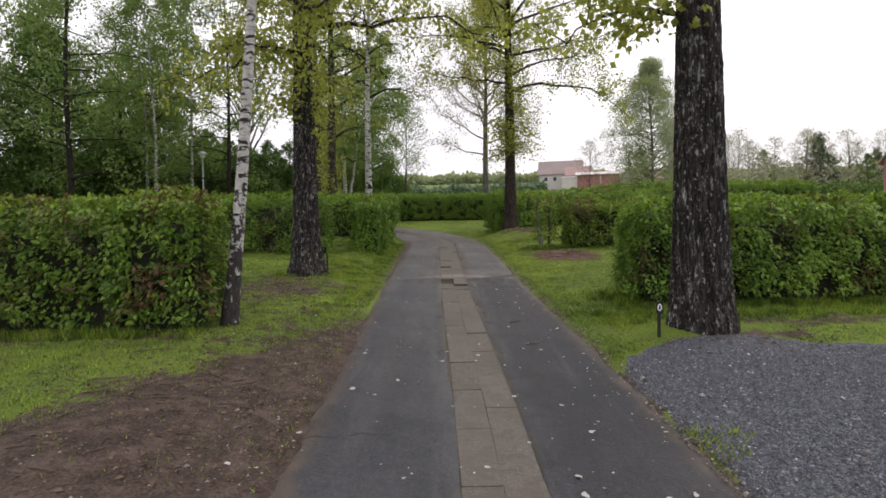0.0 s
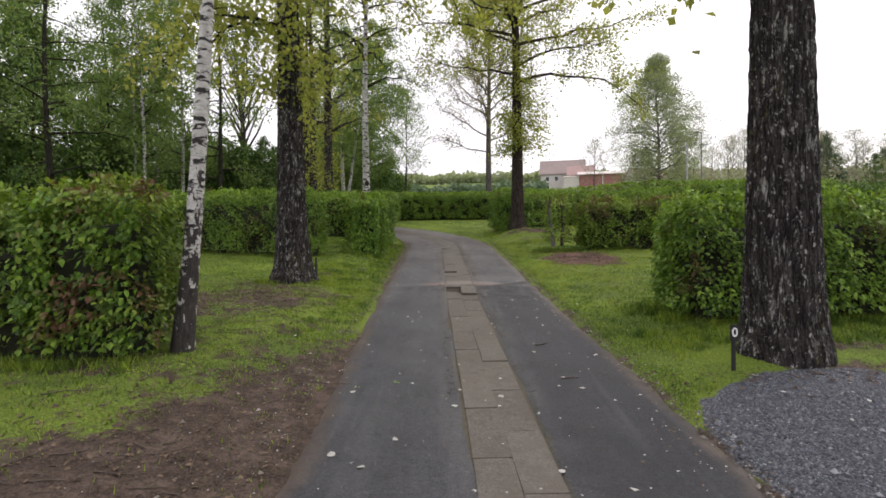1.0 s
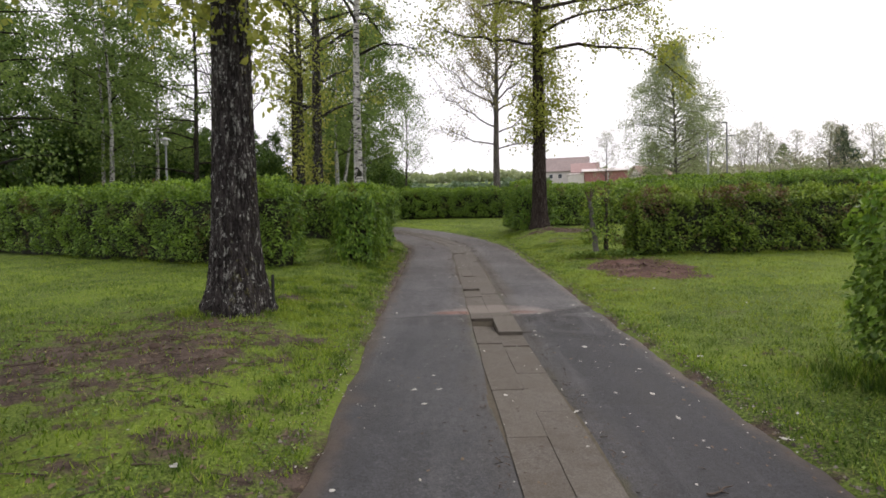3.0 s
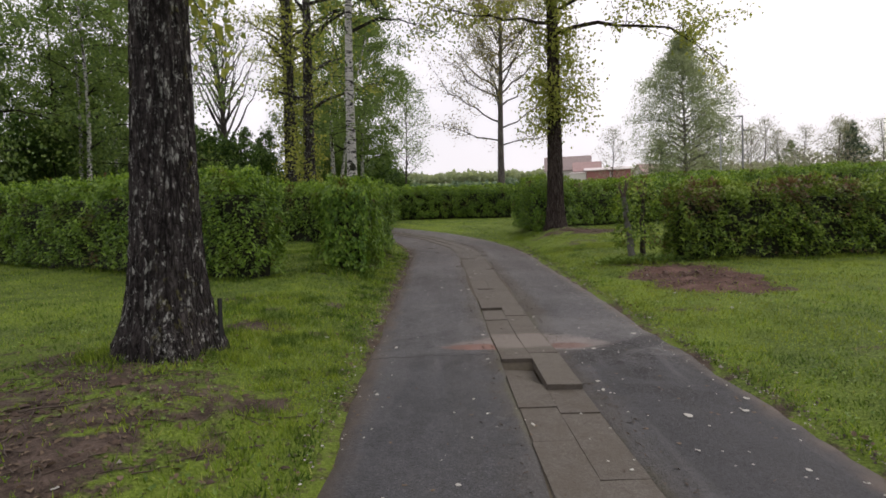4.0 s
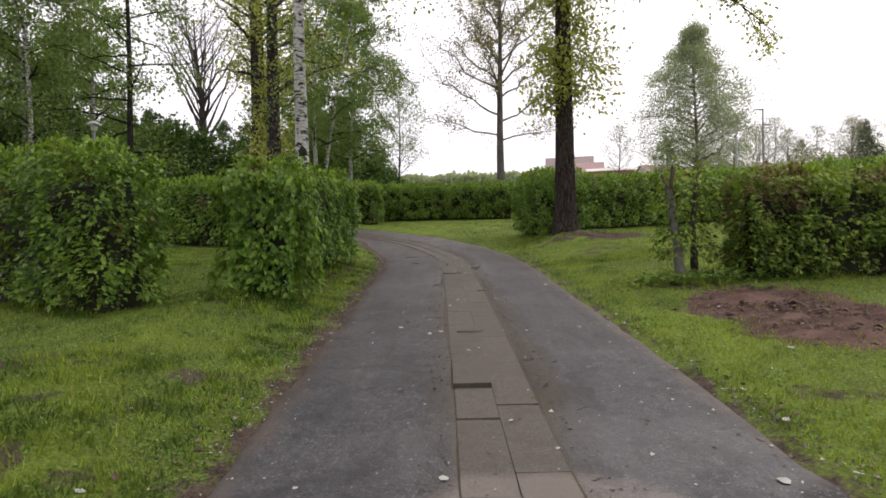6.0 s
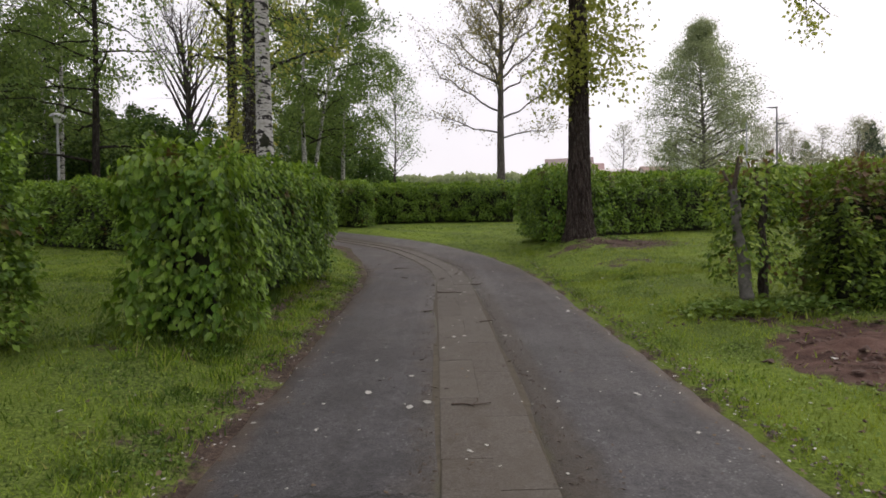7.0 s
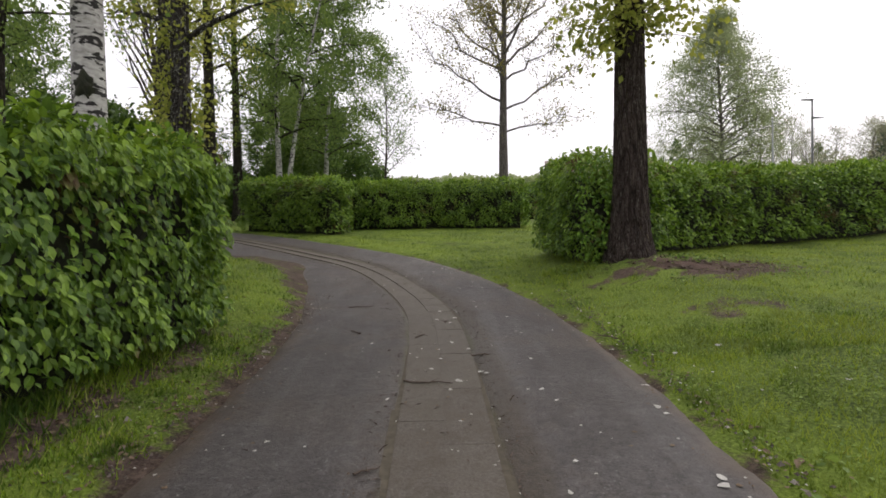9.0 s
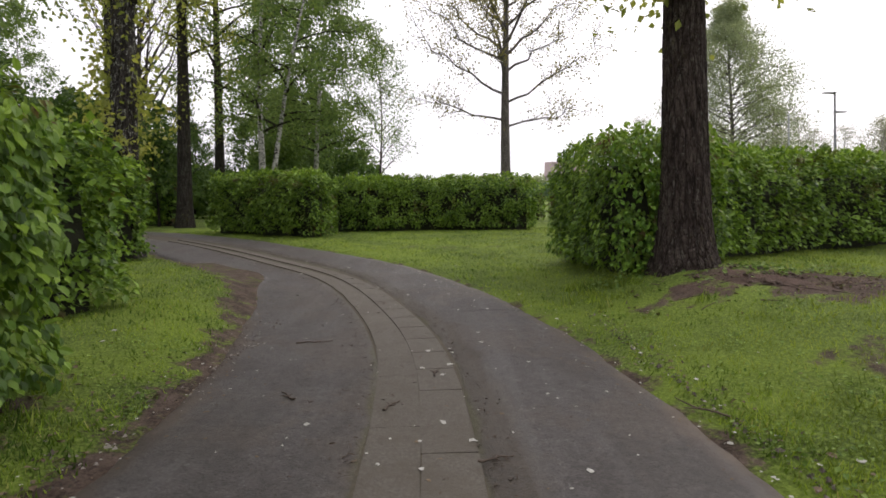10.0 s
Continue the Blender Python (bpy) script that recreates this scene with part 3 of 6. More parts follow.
def box_bm(bm, x0, y0, z0, x1, y1, z1, bevel=0.0):
    vs = [bm.verts.new(c) for c in ((x0, y0, z0), (x1, y0, z0), (x1, y1, z0), (x0, y1, z0), (x0, y0, z1), (x1, y0, z1), (x1, y1, z1), (x0, y1, z1))]
    fs = [bm.faces.new([vs[i] for i in q]) for q in ((3, 2, 1, 0), (4, 5, 6, 7), (0, 1, 5, 4), (1, 2, 6, 5), (2, 3, 7, 6), (3, 0, 4, 7))]
    if bevel:
        bmesh.ops.bevel(bm, geom=list({e for f in fs for e in f.edges}), offset=bevel, segments=2, affect="EDGES")
    return bm


def tubes(paths, sides=6, closed_tip=True):
    """Arrays of a set of tapering tubes: each path is (points (k,3), radii (k))."""
    V, Fc, at, hs = [], [], 0, []
    ang = np.linspace(0, 2 * np.pi, sides, endpoint=False)
    ca, sa = np.cos(ang), np.sin(ang)
    i = np.arange(sides)
    for pts, rad in paths:
        pts, rad = np.asarray(pts, float), np.asarray(rad, float)
        d = np.gradient(pts, axis=0)
        d /= np.linalg.norm(d, axis=1)[:, None] + 1e-9
        ref = np.where(np.abs(d[:, 2:3]) > 0.8, [[1.0, 0, 0]], [[0, 0, 1.0]])
        if abs(d[0, 2]) > 0.8:
            ref[:] = (1.0, 0, 0)
        u = np.cross(d, ref)
        u /= np.linalg.norm(u, axis=1)[:, None] + 1e-9
        w = np.cross(d, u)
        ring = pts[:, None] + rad[:, None, None] * (u[:, None] * ca[None, :, None] + w[:, None] * sa[None, :, None])
        k = len(pts)
        V.append(ring.reshape(-1, 3))
        hs.append(np.repeat(pts[:, 2], sides))
        r = np.arange(k - 1)[:, None] * sides + at
        Fc.append(np.stack([r + i, r + (i + 1) % sides, r + sides + (i + 1) % sides, r + sides + i], -1).reshape(-1, 4))
        at += k * sides
    return np.concatenate(V), np.concatenate(Fc), np.concatenate(hs)


def leaf_arrays(P, D, N, L, W, detailed=False):
    """Folded leaves at P along D, with face normal about N; L and W arrays of sizes."""
    n = len(P)
    D = D / (np.linalg.norm(D, axis=1)[:, None] + 1e-9)
    S = np.cross(D, N)
    S /= np.linalg.norm(S, axis=1)[:, None] + 1e-9
    U = np.cross(S, D)
    L, W = L[:, None], W[:, None]
    if detailed:
        mid = P + D * L * 0.5 - U * W * 0.10
        l1 = P + D * L * 0.26 + S * W * 0.42 + U * W * 0.08
        l2 = P + D * L * 0.68 + S * W * 0.40 + U * W * 0.04
        r1 = P + D * L * 0.26 - S * W * 0.42 + U * W * 0.08
        r2 = P + D * L * 0.68 - S * W * 0.40 + U * W * 0.04
        tip = P + D * L - U * L * 0.18
        V = np.stack([P, l1, l2, tip, r2, r1, mid], 1).reshape(-1, 3)
        q = np.array([[0, 6, 1], [1, 6, 2], [2, 6, 3], [3, 6, 4], [4, 6, 5], [5, 6, 0]])
        return V, (np.arange(n)[:, None, None] * 7 + q).reshape(-1, 3)
    a = P + D * L * 0.45 + S * W * 0.5 + U * W * 0.15
    b = P + D * L * 0.45 - S * W * 0.5 + U * W * 0.15
    V = np.stack([P, a, P + D * L, b], 1).reshape(-1, 3)
    q = np.array([[0, 1, 2], [0, 2, 3]])
    return V, (np.arange(n)[:, None, None] * 4 + q).reshape(-1, 3)


def unit(v):
    return v / (np.linalg.norm(v, axis=-1, keepdims=True) + 1e-9)


# ---- road line ----
KNOTS = [(0.48, -14), (0.47, -8), (0.46, 0), (0.43, 5), (0.36, 9), (0.30, 12.5), (0.28, 17), (0.25, 21), (0.15, 25), (-0.40, 27.6), (-1.45, 30.1), (-3.15, 32.2), (-5.4, 34.7), (-8.0, 37.3), (-11.4, 40.4), (-16.5, 44.6), (-23, 49.5)]


def road_line(step=0.1):
    """Points along the middle of the road, evenly spaced, and the way to the right of each."""
    k = np.array(KNOTS, float)
    out = []
    for i in range(1, len(k) - 2):
        for u in np.linspace(0, 1, 40, endpoint=False):
            a, b, c, d = k[i - 1:i + 3]
            out.append(0.5 * (2 * b + (c - a) * u + (2 * a - 5 * b + 4 * c - d) * u * u + (3 * b - a - 3 * c + d) * u ** 3))
    out = np.array(out)
    s = np.concatenate([[0], np.cumsum(np.linalg.norm(np.diff(out, axis=0), axis=1))])
    g = np.arange(0, s[-1], step)
    pts = np.stack([np.interp(g, s, out[:, 0]), np.interp(g, s, out[:, 1])], 1)
    t = unit(np.gradient(pts, axis=0))
    return pts, np.stack([t[:, 1], -t[:, 0]], 1)


LINE, RIGHT = road_line()
HALF_STRIP = 0.315


def road_width(y):
    return 1.74 - 0.25 * ease(28, 36, y)


def offset_from_road(x, y):
    """Signed distance to the middle of the road, to the right positive (coarse, for the verge)."""
    x, y = np.asarray(x, float).ravel(), np.asarray(y, float).ravel()
    out = np.full(len(x), 99.0)
    near = np.where((y > -15) & (y < 50) & (np.abs(x) < 26))[0]
    pts, rt = LINE[::3], RIGHT[::3]
    for c in np.array_split(near, max(1, len(near) // 20000)):
        d = (x[c, None] - pts[:, 0]) ** 2 + (y[c, None] - pts[:, 1]) ** 2
        j = d.argmin(1)
        out[c] = (x[c] - pts[j, 0]) * rt[j, 0] + (y[c] - pts[j, 1]) * rt[j, 1]
    return out


def wave(x, y, f=1.0, seed=0.0):
    """Cheap smooth noise about 0, for uneven borders."""
    return (np.sin(x * 1.7 * f + 2.1 * np.sin(y * 0.8 * f + seed)) + np.sin(y * 2.3 * f + 1.6 * np.sin(x * 1.1 * f - seed)) + 0.6 * np.sin((x + y) * 4.1 * f + seed)) / 2.6


def soil_map(x, y):
    """Where the ground is bare: soil, reddish soil, gravel; each 0 to 1."""
    o = offset_from_road(x, y)
    w = road_width(y)
    edge = np.abs(o) - w
    leafy = (o < 0) * ease(13, 17, y)
    soil = (0.52 + 0.2 * leafy) * ease(0.22 + 0.26 * leafy, -0.02, edge + 0.1 * wave(x, y, 3.0, 2.0))
    dirt = ease(1.5, -0.8, edge - (0.3 + 1.75 * ease(8.6, 4.2, y)) - 0.25 * wave(x, y, 0.9)) * (o < 0) * ease(12, 8, y)
    soil = np.maximum(soil, dirt)
    for cx, cy, rx, ry, k in ((-4.6, 8.8, 3.4, 3.0, 0.40), (-2.6, 10.2, 1.3, 2.6, 0.40), (-3.9, 11.4, 1.7, 1.5, 0.62), (-3.1, 12.4, 1.3, 0.8, 0.62), (-3.3, 11.1, 0.9, 0.8, 0.85), (-2.8, 14.5, 0.6, 0.28, 0.85), (-2.05, 14.6, 0.3, 0.22, 0.65), (-2.2, 16.1, 0.5, 0.25, 0.5), (-3.9, 10.2, 1.3, 0.6, 0.6), (-4.6, 13.2, 0.8, 0.6, 0.5), (-3.6, 12.9, 1.1, 0.55, 0.7), (-5.2, 7.25, 2.6, 0.3, 0.62), (-2.4, 9.3, 0.7, 0.5, 0.48), (-2.3, 11.3, 0.7, 0.4, 0.48), (-4.6, 11.2, 1.0, 0.4, 0.45), (3.1, 11.6, 0.5, 0.9, 0.4), (2.9, 15.6, 0.6, 0.5, 0.42), (-2.1, 17.4, 0.5, 0.4, 0.4), (3.6, 24.4, 0.9, 0.4, 0.45), (0.6, 34.0, 2.4, 0.5, 0.5), (-2.6, 15.4, 0.7, 0.35, 0.42), (-3.5, 16.2, 0.9, 0.35, 0.55), (-3.4, 7.2, 1.8, 0.35, 0.5),
                              (4.4, 26.6, 1.9, 0.8, 0.75), (4.4, 7.4, 1.1, 0.32, 0.8), (6.3, 8.2, 2.2, 0.5, 0.6), (3.6, 13.2, 0.5, 0.3, 0.45), (-2.7, 19.0, 0.9, 0.5, 0.55), (-2.35, 22.4, 0.4, 2.2, 0.8), (3.8, 20.4, 0.9, 0.6, 0.6)):
        d = np.hypot((x - cx) / rx, (y - cy) / ry) + 0.3 * wave(x, y, 2.0, cx) + 0.3 * wave(x, y, 5.5, cy)
        soil = np.maximum(soil, k * ease(1.2, 0.4, d))
    d = np.hypot((x - 4.25 - 0.08 * (y - 18.2)) / 1.2, (y - 18.2) / 1.9) + 0.22 * wave(x, y, 1.6, 2.0) + 0.14 * wave(x, y, 5.0, 1.0)
    red = ease(1.25, 0.7, d)
    soil = np.maximum(soil, red)
    # gravel bay: borders the road and ends at the poplar
    far_side = np.interp(x, [2.0, 2.4, 3.3, 4.6, 6.0, 9.0], [6.0, 7.0, 7.55, 7.5, 6.9, 6.3])
    gravel = ease(0.0, 0.35, far_side - y + 0.15 * wave(x, y, 2.5)) * (o > 0) * ease(w - 0.12, w + 0.1, o + 0.08 * wave(x, y, 3.0)) * ease(12, 10, x)
    return np.clip(soil, 0, 1), red, gravel


def grid_axis(knots):
    out = []
    for (a, s), (b, _) in zip(knots, knots[1:]):
        out.append(np.arange(a, b - 1e-6, s))
    return np.concatenate(out + [[knots[-1][0]]])


def build_ground():
    xs = grid_axis([(-1500, 100), (-300, 25), (-100, 5), (-30, 1), (-10, 0.15), (10, 1), (30, 5), (100, 25), (300, 100), (1500, 100)])
    ys = grid_axis([(-600, 60), (-60, 5), (-15, 1), (2, 0.15), (33, 0.5), (50, 2), (120, 10), (520, 40), (1500, 100)])
    X, Y = np.meshgrid(xs, ys)
    x, y = X.ravel(), Y.ravel()
    z = rise(x, y)
    soil, red, gravel = soil_map(x, y)
    o = offset_from_road(x, y)
    z = z - 0.05 * ease(0.1, -0.25, np.abs(o) - road_width(y)) - 0.08 * ease(-0.6, -1.0, np.abs(o) - road_width(y)) + 0.03 * ease(0.0, 0.3, np.abs(o) - road_width(y)) * (1 - gravel)
    z = z + 0.08 * red * wave(x * 0.6, y * 2.0, 2.2) + 0.04 * red * wave(x, y, 7.0, 1.0) - 0.03 * red
    z = z + 0.07 * np.exp(-(((x - 4.1) / 0.35) ** 2 + ((y - 18.9) / 0.22) ** 2))
    z = z + 0.14 * np.exp(-(((x - 3.7) / 0.9) ** 2 + ((y - 27.4) / 0.8) ** 2)) + 0.08 * np.exp(-(((x - 3.8) / 0.8) ** 2 + ((y - 7.8) / 0.6) ** 2))
    lumps = np.exp(-(((x - 4.3) / 0.9) ** 2 + ((y - 27.0) / 0.6) ** 2)) + 0.5 * np.exp(-(((x + 3.9) / 1.4) ** 2 + ((y - 11.4) / 1.2) ** 2))
    z = z + lumps * (0.05 * wave(x, y, 4.6, 2.0) + 0.04 * wave(x, y, 9.0, 0.5))
    n, m = len(xs), len(ys)
    i = (np.arange(m - 1)[:, None] * n + np.arange(n - 1)).ravel()
    me = fast_mesh("ground", np.stack([x, y, z], 1), np.stack([i, i + 1, i + n + 1, i + n], 1), GROUND, True, {"soil": soil, "red": np.maximum(red, 0.55 * np.exp(-(((x - 4.2) / 1.1) ** 2 + ((y - 27.0) / 0.8) ** 2))), "gravel": gravel})
    tagged(new("ground", me), "uneven mown lawn with bare soil and gravel beside the road", "lawn", kind="structure")


build_ground()


def heave(x, y):
    """The road is lifted along the broken slabs."""
    return 0.045 * np.exp(-((y - 13.62) / 0.30) ** 2) * ease(2.3, 1.2, np.abs(x - 0.3)) + 0.012 * np.exp(-((y - 16.4) / 0.6) ** 2)


def build_road():
    road = new("road")
    tagged(road, "cracked grey asphalt lane with a double row of slabs along its middle", "road", kind="structure")
    for name, side in (("asphalt_lane", -1), ("asphalt_lane", 1)):
        cols = np.array([0.0, 0.03, 0.1, 0.25, 0.45, 0.65, 0.85, 0.95, 1.0])
        V, O = [], []
        for (px, py), (rx, ry) in zip(LINE, RIGHT):
            w = float(road_width(py)) + 0.035 * float(wave(px * 3 + side * 5, py * 1.0, 1.6, side)) + 0.02 * float(wave(py * 2.2, py, 4.0, side))
            off = HALF_STRIP - 0.001 + (w - HALF_STRIP) * cols
            V.append(np.stack([px + side * off * rx, py + side * off * ry, np.zeros(len(cols))], 1))
            O.append(off)
        V = np.concatenate(V)
        O = np.concatenate(O)
        drop = np.tile(np.where(cols >= 1.0, -0.07, np.where(cols > 0.9, -0.006, 0.0)), len(LINE)) + np.tile(np.where(cols <= 0.0, -0.012, 0.0), len(LINE))
        V[:, 2] = TAN * np.maximum(V[:, 1], -40) + 0.42 * ease(26, 39, V[:, 1]) + 0.018 + 0.012 * wave(V[:, 0], V[:, 1], 0.7) + heave(V[:, 0], V[:, 1]) + drop
        c = len(cols)
        i = (np.arange(len(LINE) - 1)[:, None] * c + np.arange(c - 1)).ravel()
        q = np.stack([i, i + 1, i + c + 1, i + c], 1)
        if side < 0:
            q = q[:, ::-1]
        part(name, fast_mesh(name, V, q, ASPHALT, True, {"off": O, "side": np.full(len(O), float(side > 0))}), ASPHALT, road)
    # bed of silt under the slabs
    V = []
    for (px, py), (rx, ry) in zip(LINE, RIGHT):
        for off in (-HALF_STRIP - 0.06, 0.0, HALF_STRIP + 0.06):
            V.append((px + off * rx, py + off * ry, TAN * max(py + off * ry, -40) + 0.42 * float(ease(26, 39, py + off * ry)) + 0.008 + 0.0055 * float(ease(15.5, 17.5, py)) + float(heave(px, py)) - (0.14 if off <= 0 and 12.8 < py < 13.38 else 0.0)))
    i = (np.arange(len(LINE) - 1)[:, None] * 3 + np.arange(2)).ravel()
    part("slab_bed", fast_mesh("slab_bed", np.array(V), np.stack([i, i + 1, i + 4, i + 3], 1), SILT, True), SILT, road)
    return road


ROAD = build_road()


def limb_path(start, way, length, droop, k, rng, wob=0.06):
    u = np.linspace(0, 1, k)[:, None]
    p = np.asarray(start) + way * length * u + np.array([0, 0, -1.0]) * droop * length * u ** 2
    p[1:] += rng.normal(0, wob * length / k ** 0.5, (k - 1, 3)) * u[1:]
    return p


def build_tree(name, x, y, height, r0, bark, leaf, seed, label, lean=(0, 0), first=0.3, limbs=30, reach=0.3, lift=0.6, droop=0.15, twigs=9, leaves=9000, leaf_size=0.09, spread=0.18, sides=12, flare=1.35,
               shoots=0, shoot_from=0.2, shoot_size=0.5, group="", rough=0.0, bend=0.4, top=0.12, shape=1.0, fork=None, category="tree", own_limbs=(), joined=False, limb_wob=0.06):
    """A tree: tapered trunk with limbs and twigs, and a crown of single leaves."""
    rng = np.random.default_rng(seed)
    root = thing(name, x, y, None, label, category, group)
    k = 60 if rough else 26
    u = np.linspace(0, 1, k)
    wob = np.stack([np.sin(u * 5 + seed) * bend, np.cos(u * 4.2 + seed * 1.7) * bend, u * 0], 1) * (u[:, None] ** 1.3)
    pts = np.stack([lean[0] * height * u, lean[1] * height * u, height * u ** 1.15], 1) + wob - wob[0]
    pts[0, 2] = -0.15
    rad = r0 * (1 - (1 - top) * u ** 0.85)
    rad = rad * (1 + (flare - 1) * np.exp(-np.maximum(pts[:, 2], 0) / 0.45))
    if rough:
        k2 = 150
        zz = np.concatenate([np.linspace(-0.15, 8.0, 110), np.linspace(8.2, height, k2 - 110)])
        P = np.stack([np.interp(zz, pts[:, 2], pts[:, i]) for i in range(2)] + [zz], 1)
        Rr = np.interp(zz, pts[:, 2], rad)
        n = 132
        a = np.linspace(0, 2 * np.pi, n, endpoint=False)
        A, Z = np.meshgrid(a, zz)
        ph = 0.6 * np.sin(Z * 2.1 + seed) + 0.35 * np.sin(Z * 5.3 + A * 2)
        ridge = np.abs(np.sin(A * 11 + ph)) * 0.5 + np.abs(np.sin(A * 21 + 1.7 * ph + Z * 1.3)) * 0.35 + 0.15 * np.sin(Z * 23 + 3 * np.sin(A * 7))
        butt = np.exp(-np.maximum(Z, 0) / 0.4) * (0.5 + 0.5 * np.sin(A * 5 + seed)) * 0.75 * (flare - 1)
        R2 = Rr[:, None] * (1 + butt) + rough * (ridge - 0.5) + rng.normal(0, rough * 0.18, A.shape)
        V = np.stack([P[:, 0:1] + R2 * np.cos(A), P[:, 1:2] + R2 * np.sin(A), Z], -1).reshape(-1, 3)
        i = np.arange(n)
        r = np.arange(k2 - 1)[:, None] * n
        Q = np.stack([r + i, r + (i + 1) % n, r + n + (i + 1) % n, r + n + i], -1).reshape(-1, 4)
        tm = fast_mesh("trunk", V, Q, bark, True, {"height": V[:, 2]})
    else:
        stems = [(pts, rad)]
        if fork:
            fp = pts.copy()
            fp[:, :2] += np.asarray(fork)[None] * np.maximum(pts[:, 2:3], 0) ** 0.9
            stems.append((fp, rad * 0.8))
        V, Q, h = tubes(stems, sides)
        tm = fast_mesh("trunk", V, Q, bark, True, {"height": V[:, 2]})
    part("trunk", tm, bark, root)
    paths, fine, LP, LD = [], [], [], []
    for j in range(limbs):
        f = first + (0.97 - first) * ((j + rng.random()) / limbs) ** 0.9
        z = f * height
        c = np.array([np.interp(z, pts[:, 2], pts[:, i]) for i in range(3)])
        if fork and j % 2:
            c[:2] += np.asarray(fork) * z ** 0.9
        r = np.interp(z, pts[:, 2], rad)
        az = j * 2.39996 + rng.normal(0, 0.35)
        up = lift + (0.9 - lift) * max(0, (f - 0.75) / 0.25) + rng.normal(0, 0.1)
        way = unit(np.array([math.cos(az), math.sin(az), up]))
        prof = (math.sin(math.pi * min(1, ((f - first) / (1 - first)) * 0.8 + 0.2)) ** 0.7 * (1 - 0.45 * f)) ** shape
        ln = height * reach * max(0.15, prof) * rng.uniform(0.75, 1.15)
        lp = limb_path(c, way, ln, droop, 9, rng, limb_wob)
        lr = np.linspace(min(r * 0.5, 0.02 + 0.022 * ln), 0.008, 9)
        if j < len(own_limbs):
            z, az, ln, up, sag = own_limbs[j]
            c = np.array([np.interp(z, pts[:, 2], pts[:, i]) for i in range(3)])
            way = unit(np.array([math.cos(az), math.sin(az), up]))
            lp = limb_path(c, way, ln, sag, 9, rng, max(0.09, limb_wob))
            lr = np.linspace(0.02 + 0.010 * ln, 0.010, 9)
        paths.append((lp, lr))
        for _ in range(twigs):
            q = rng.uniform(0.25, 1.0)
            s = np.array([np.interp(q, np.linspace(0, 1, 9), lp[:, i]) for i in range(3)])
            tw = unit(way * 0.7 + rng.normal(0, 0.6, 3) + np.array([0, 0, 0.15 - droop]))
            tl = ln * rng.uniform(0.18, 0.42)
            kt = 3 if joined else 5
            tp = limb_path(s, tw, tl, droop * 0.8, kt, rng)
            fine.append((tp, np.linspace(0.009 + 0.004 * ln ** 0.5, 0.003, kt)))
            LP.append(tp[1:])
            LD.append(np.repeat(tw[None], kt - 1, 0))
    if shoots:
        for j in range(shoots):
            z = height * (shoot_from + (0.85 - shoot_from) * rng.random() ** 1.6)
            c = np.array([np.interp(z, pts[:, 2], pts[:, i]) for i in range(3)])
            az = rng.uniform(0, 2 * np.pi)
            w = unit(np.array([math.cos(az), math.sin(az), rng.uniform(-0.3, 0.9)]))
            tp = limb_path(c, w, shoot_size * rng.uniform(0.5, 1.4), 0.3, 5, rng)
            fine.append((tp, np.linspace(0.012, 0.003, 5)))
            LP.append(tp[1:])
            LD.append(np.repeat(w[None], 4, 0))
    limb_bark = DARK_BARK if bark is BIRCH_BARK else bark
    if joined:
        V, Q, _ = tubes(paths, 5)
        V2, Q2, _ = tubes(fine, 3)
        part("branchwork", fast_mesh("branchwork", np.concatenate([V, V2]), np.concatenate([Q, Q2 + len(V)]), limb_bark, True), limb_bark, root, kind="stuff")
    else:
        for j, limb in enumerate(paths):
            V, Q, _ = tubes([limb], 7)
            part("limb", fast_mesh("limb", V, Q, limb_bark, True), limb_bark, root)
        V, Q, _ = tubes(fine, 3)
        part("twigwork", fast_mesh("twigwork", V, Q, limb_bark, True), limb_bark, root, kind="stuff")
    if leaves:
        LP, LD = np.concatenate(LP), np.concatenate(LD)
        pick = rng.integers(0, len(LP), leaves)
        P = LP[pick] + rng.normal(0, spread, (leaves, 3))
        D = unit(LD[pick] * 0.3 + rng.normal(0, 0.7, (leaves, 3)) + np.array([0, 0, -0.55]))
        N = unit(rng.normal(0, 1, (leaves, 3)) + np.array([0, 0, 0.8]))
        L = leaf_size * rng.uniform(0.6, 1.3, leaves)
        V, Q = leaf_arrays(P, D, N, L, L * 0.75)
        part("crown", fast_mesh("crown", V, Q, leaf), leaf, root, kind="stuff")
    return root


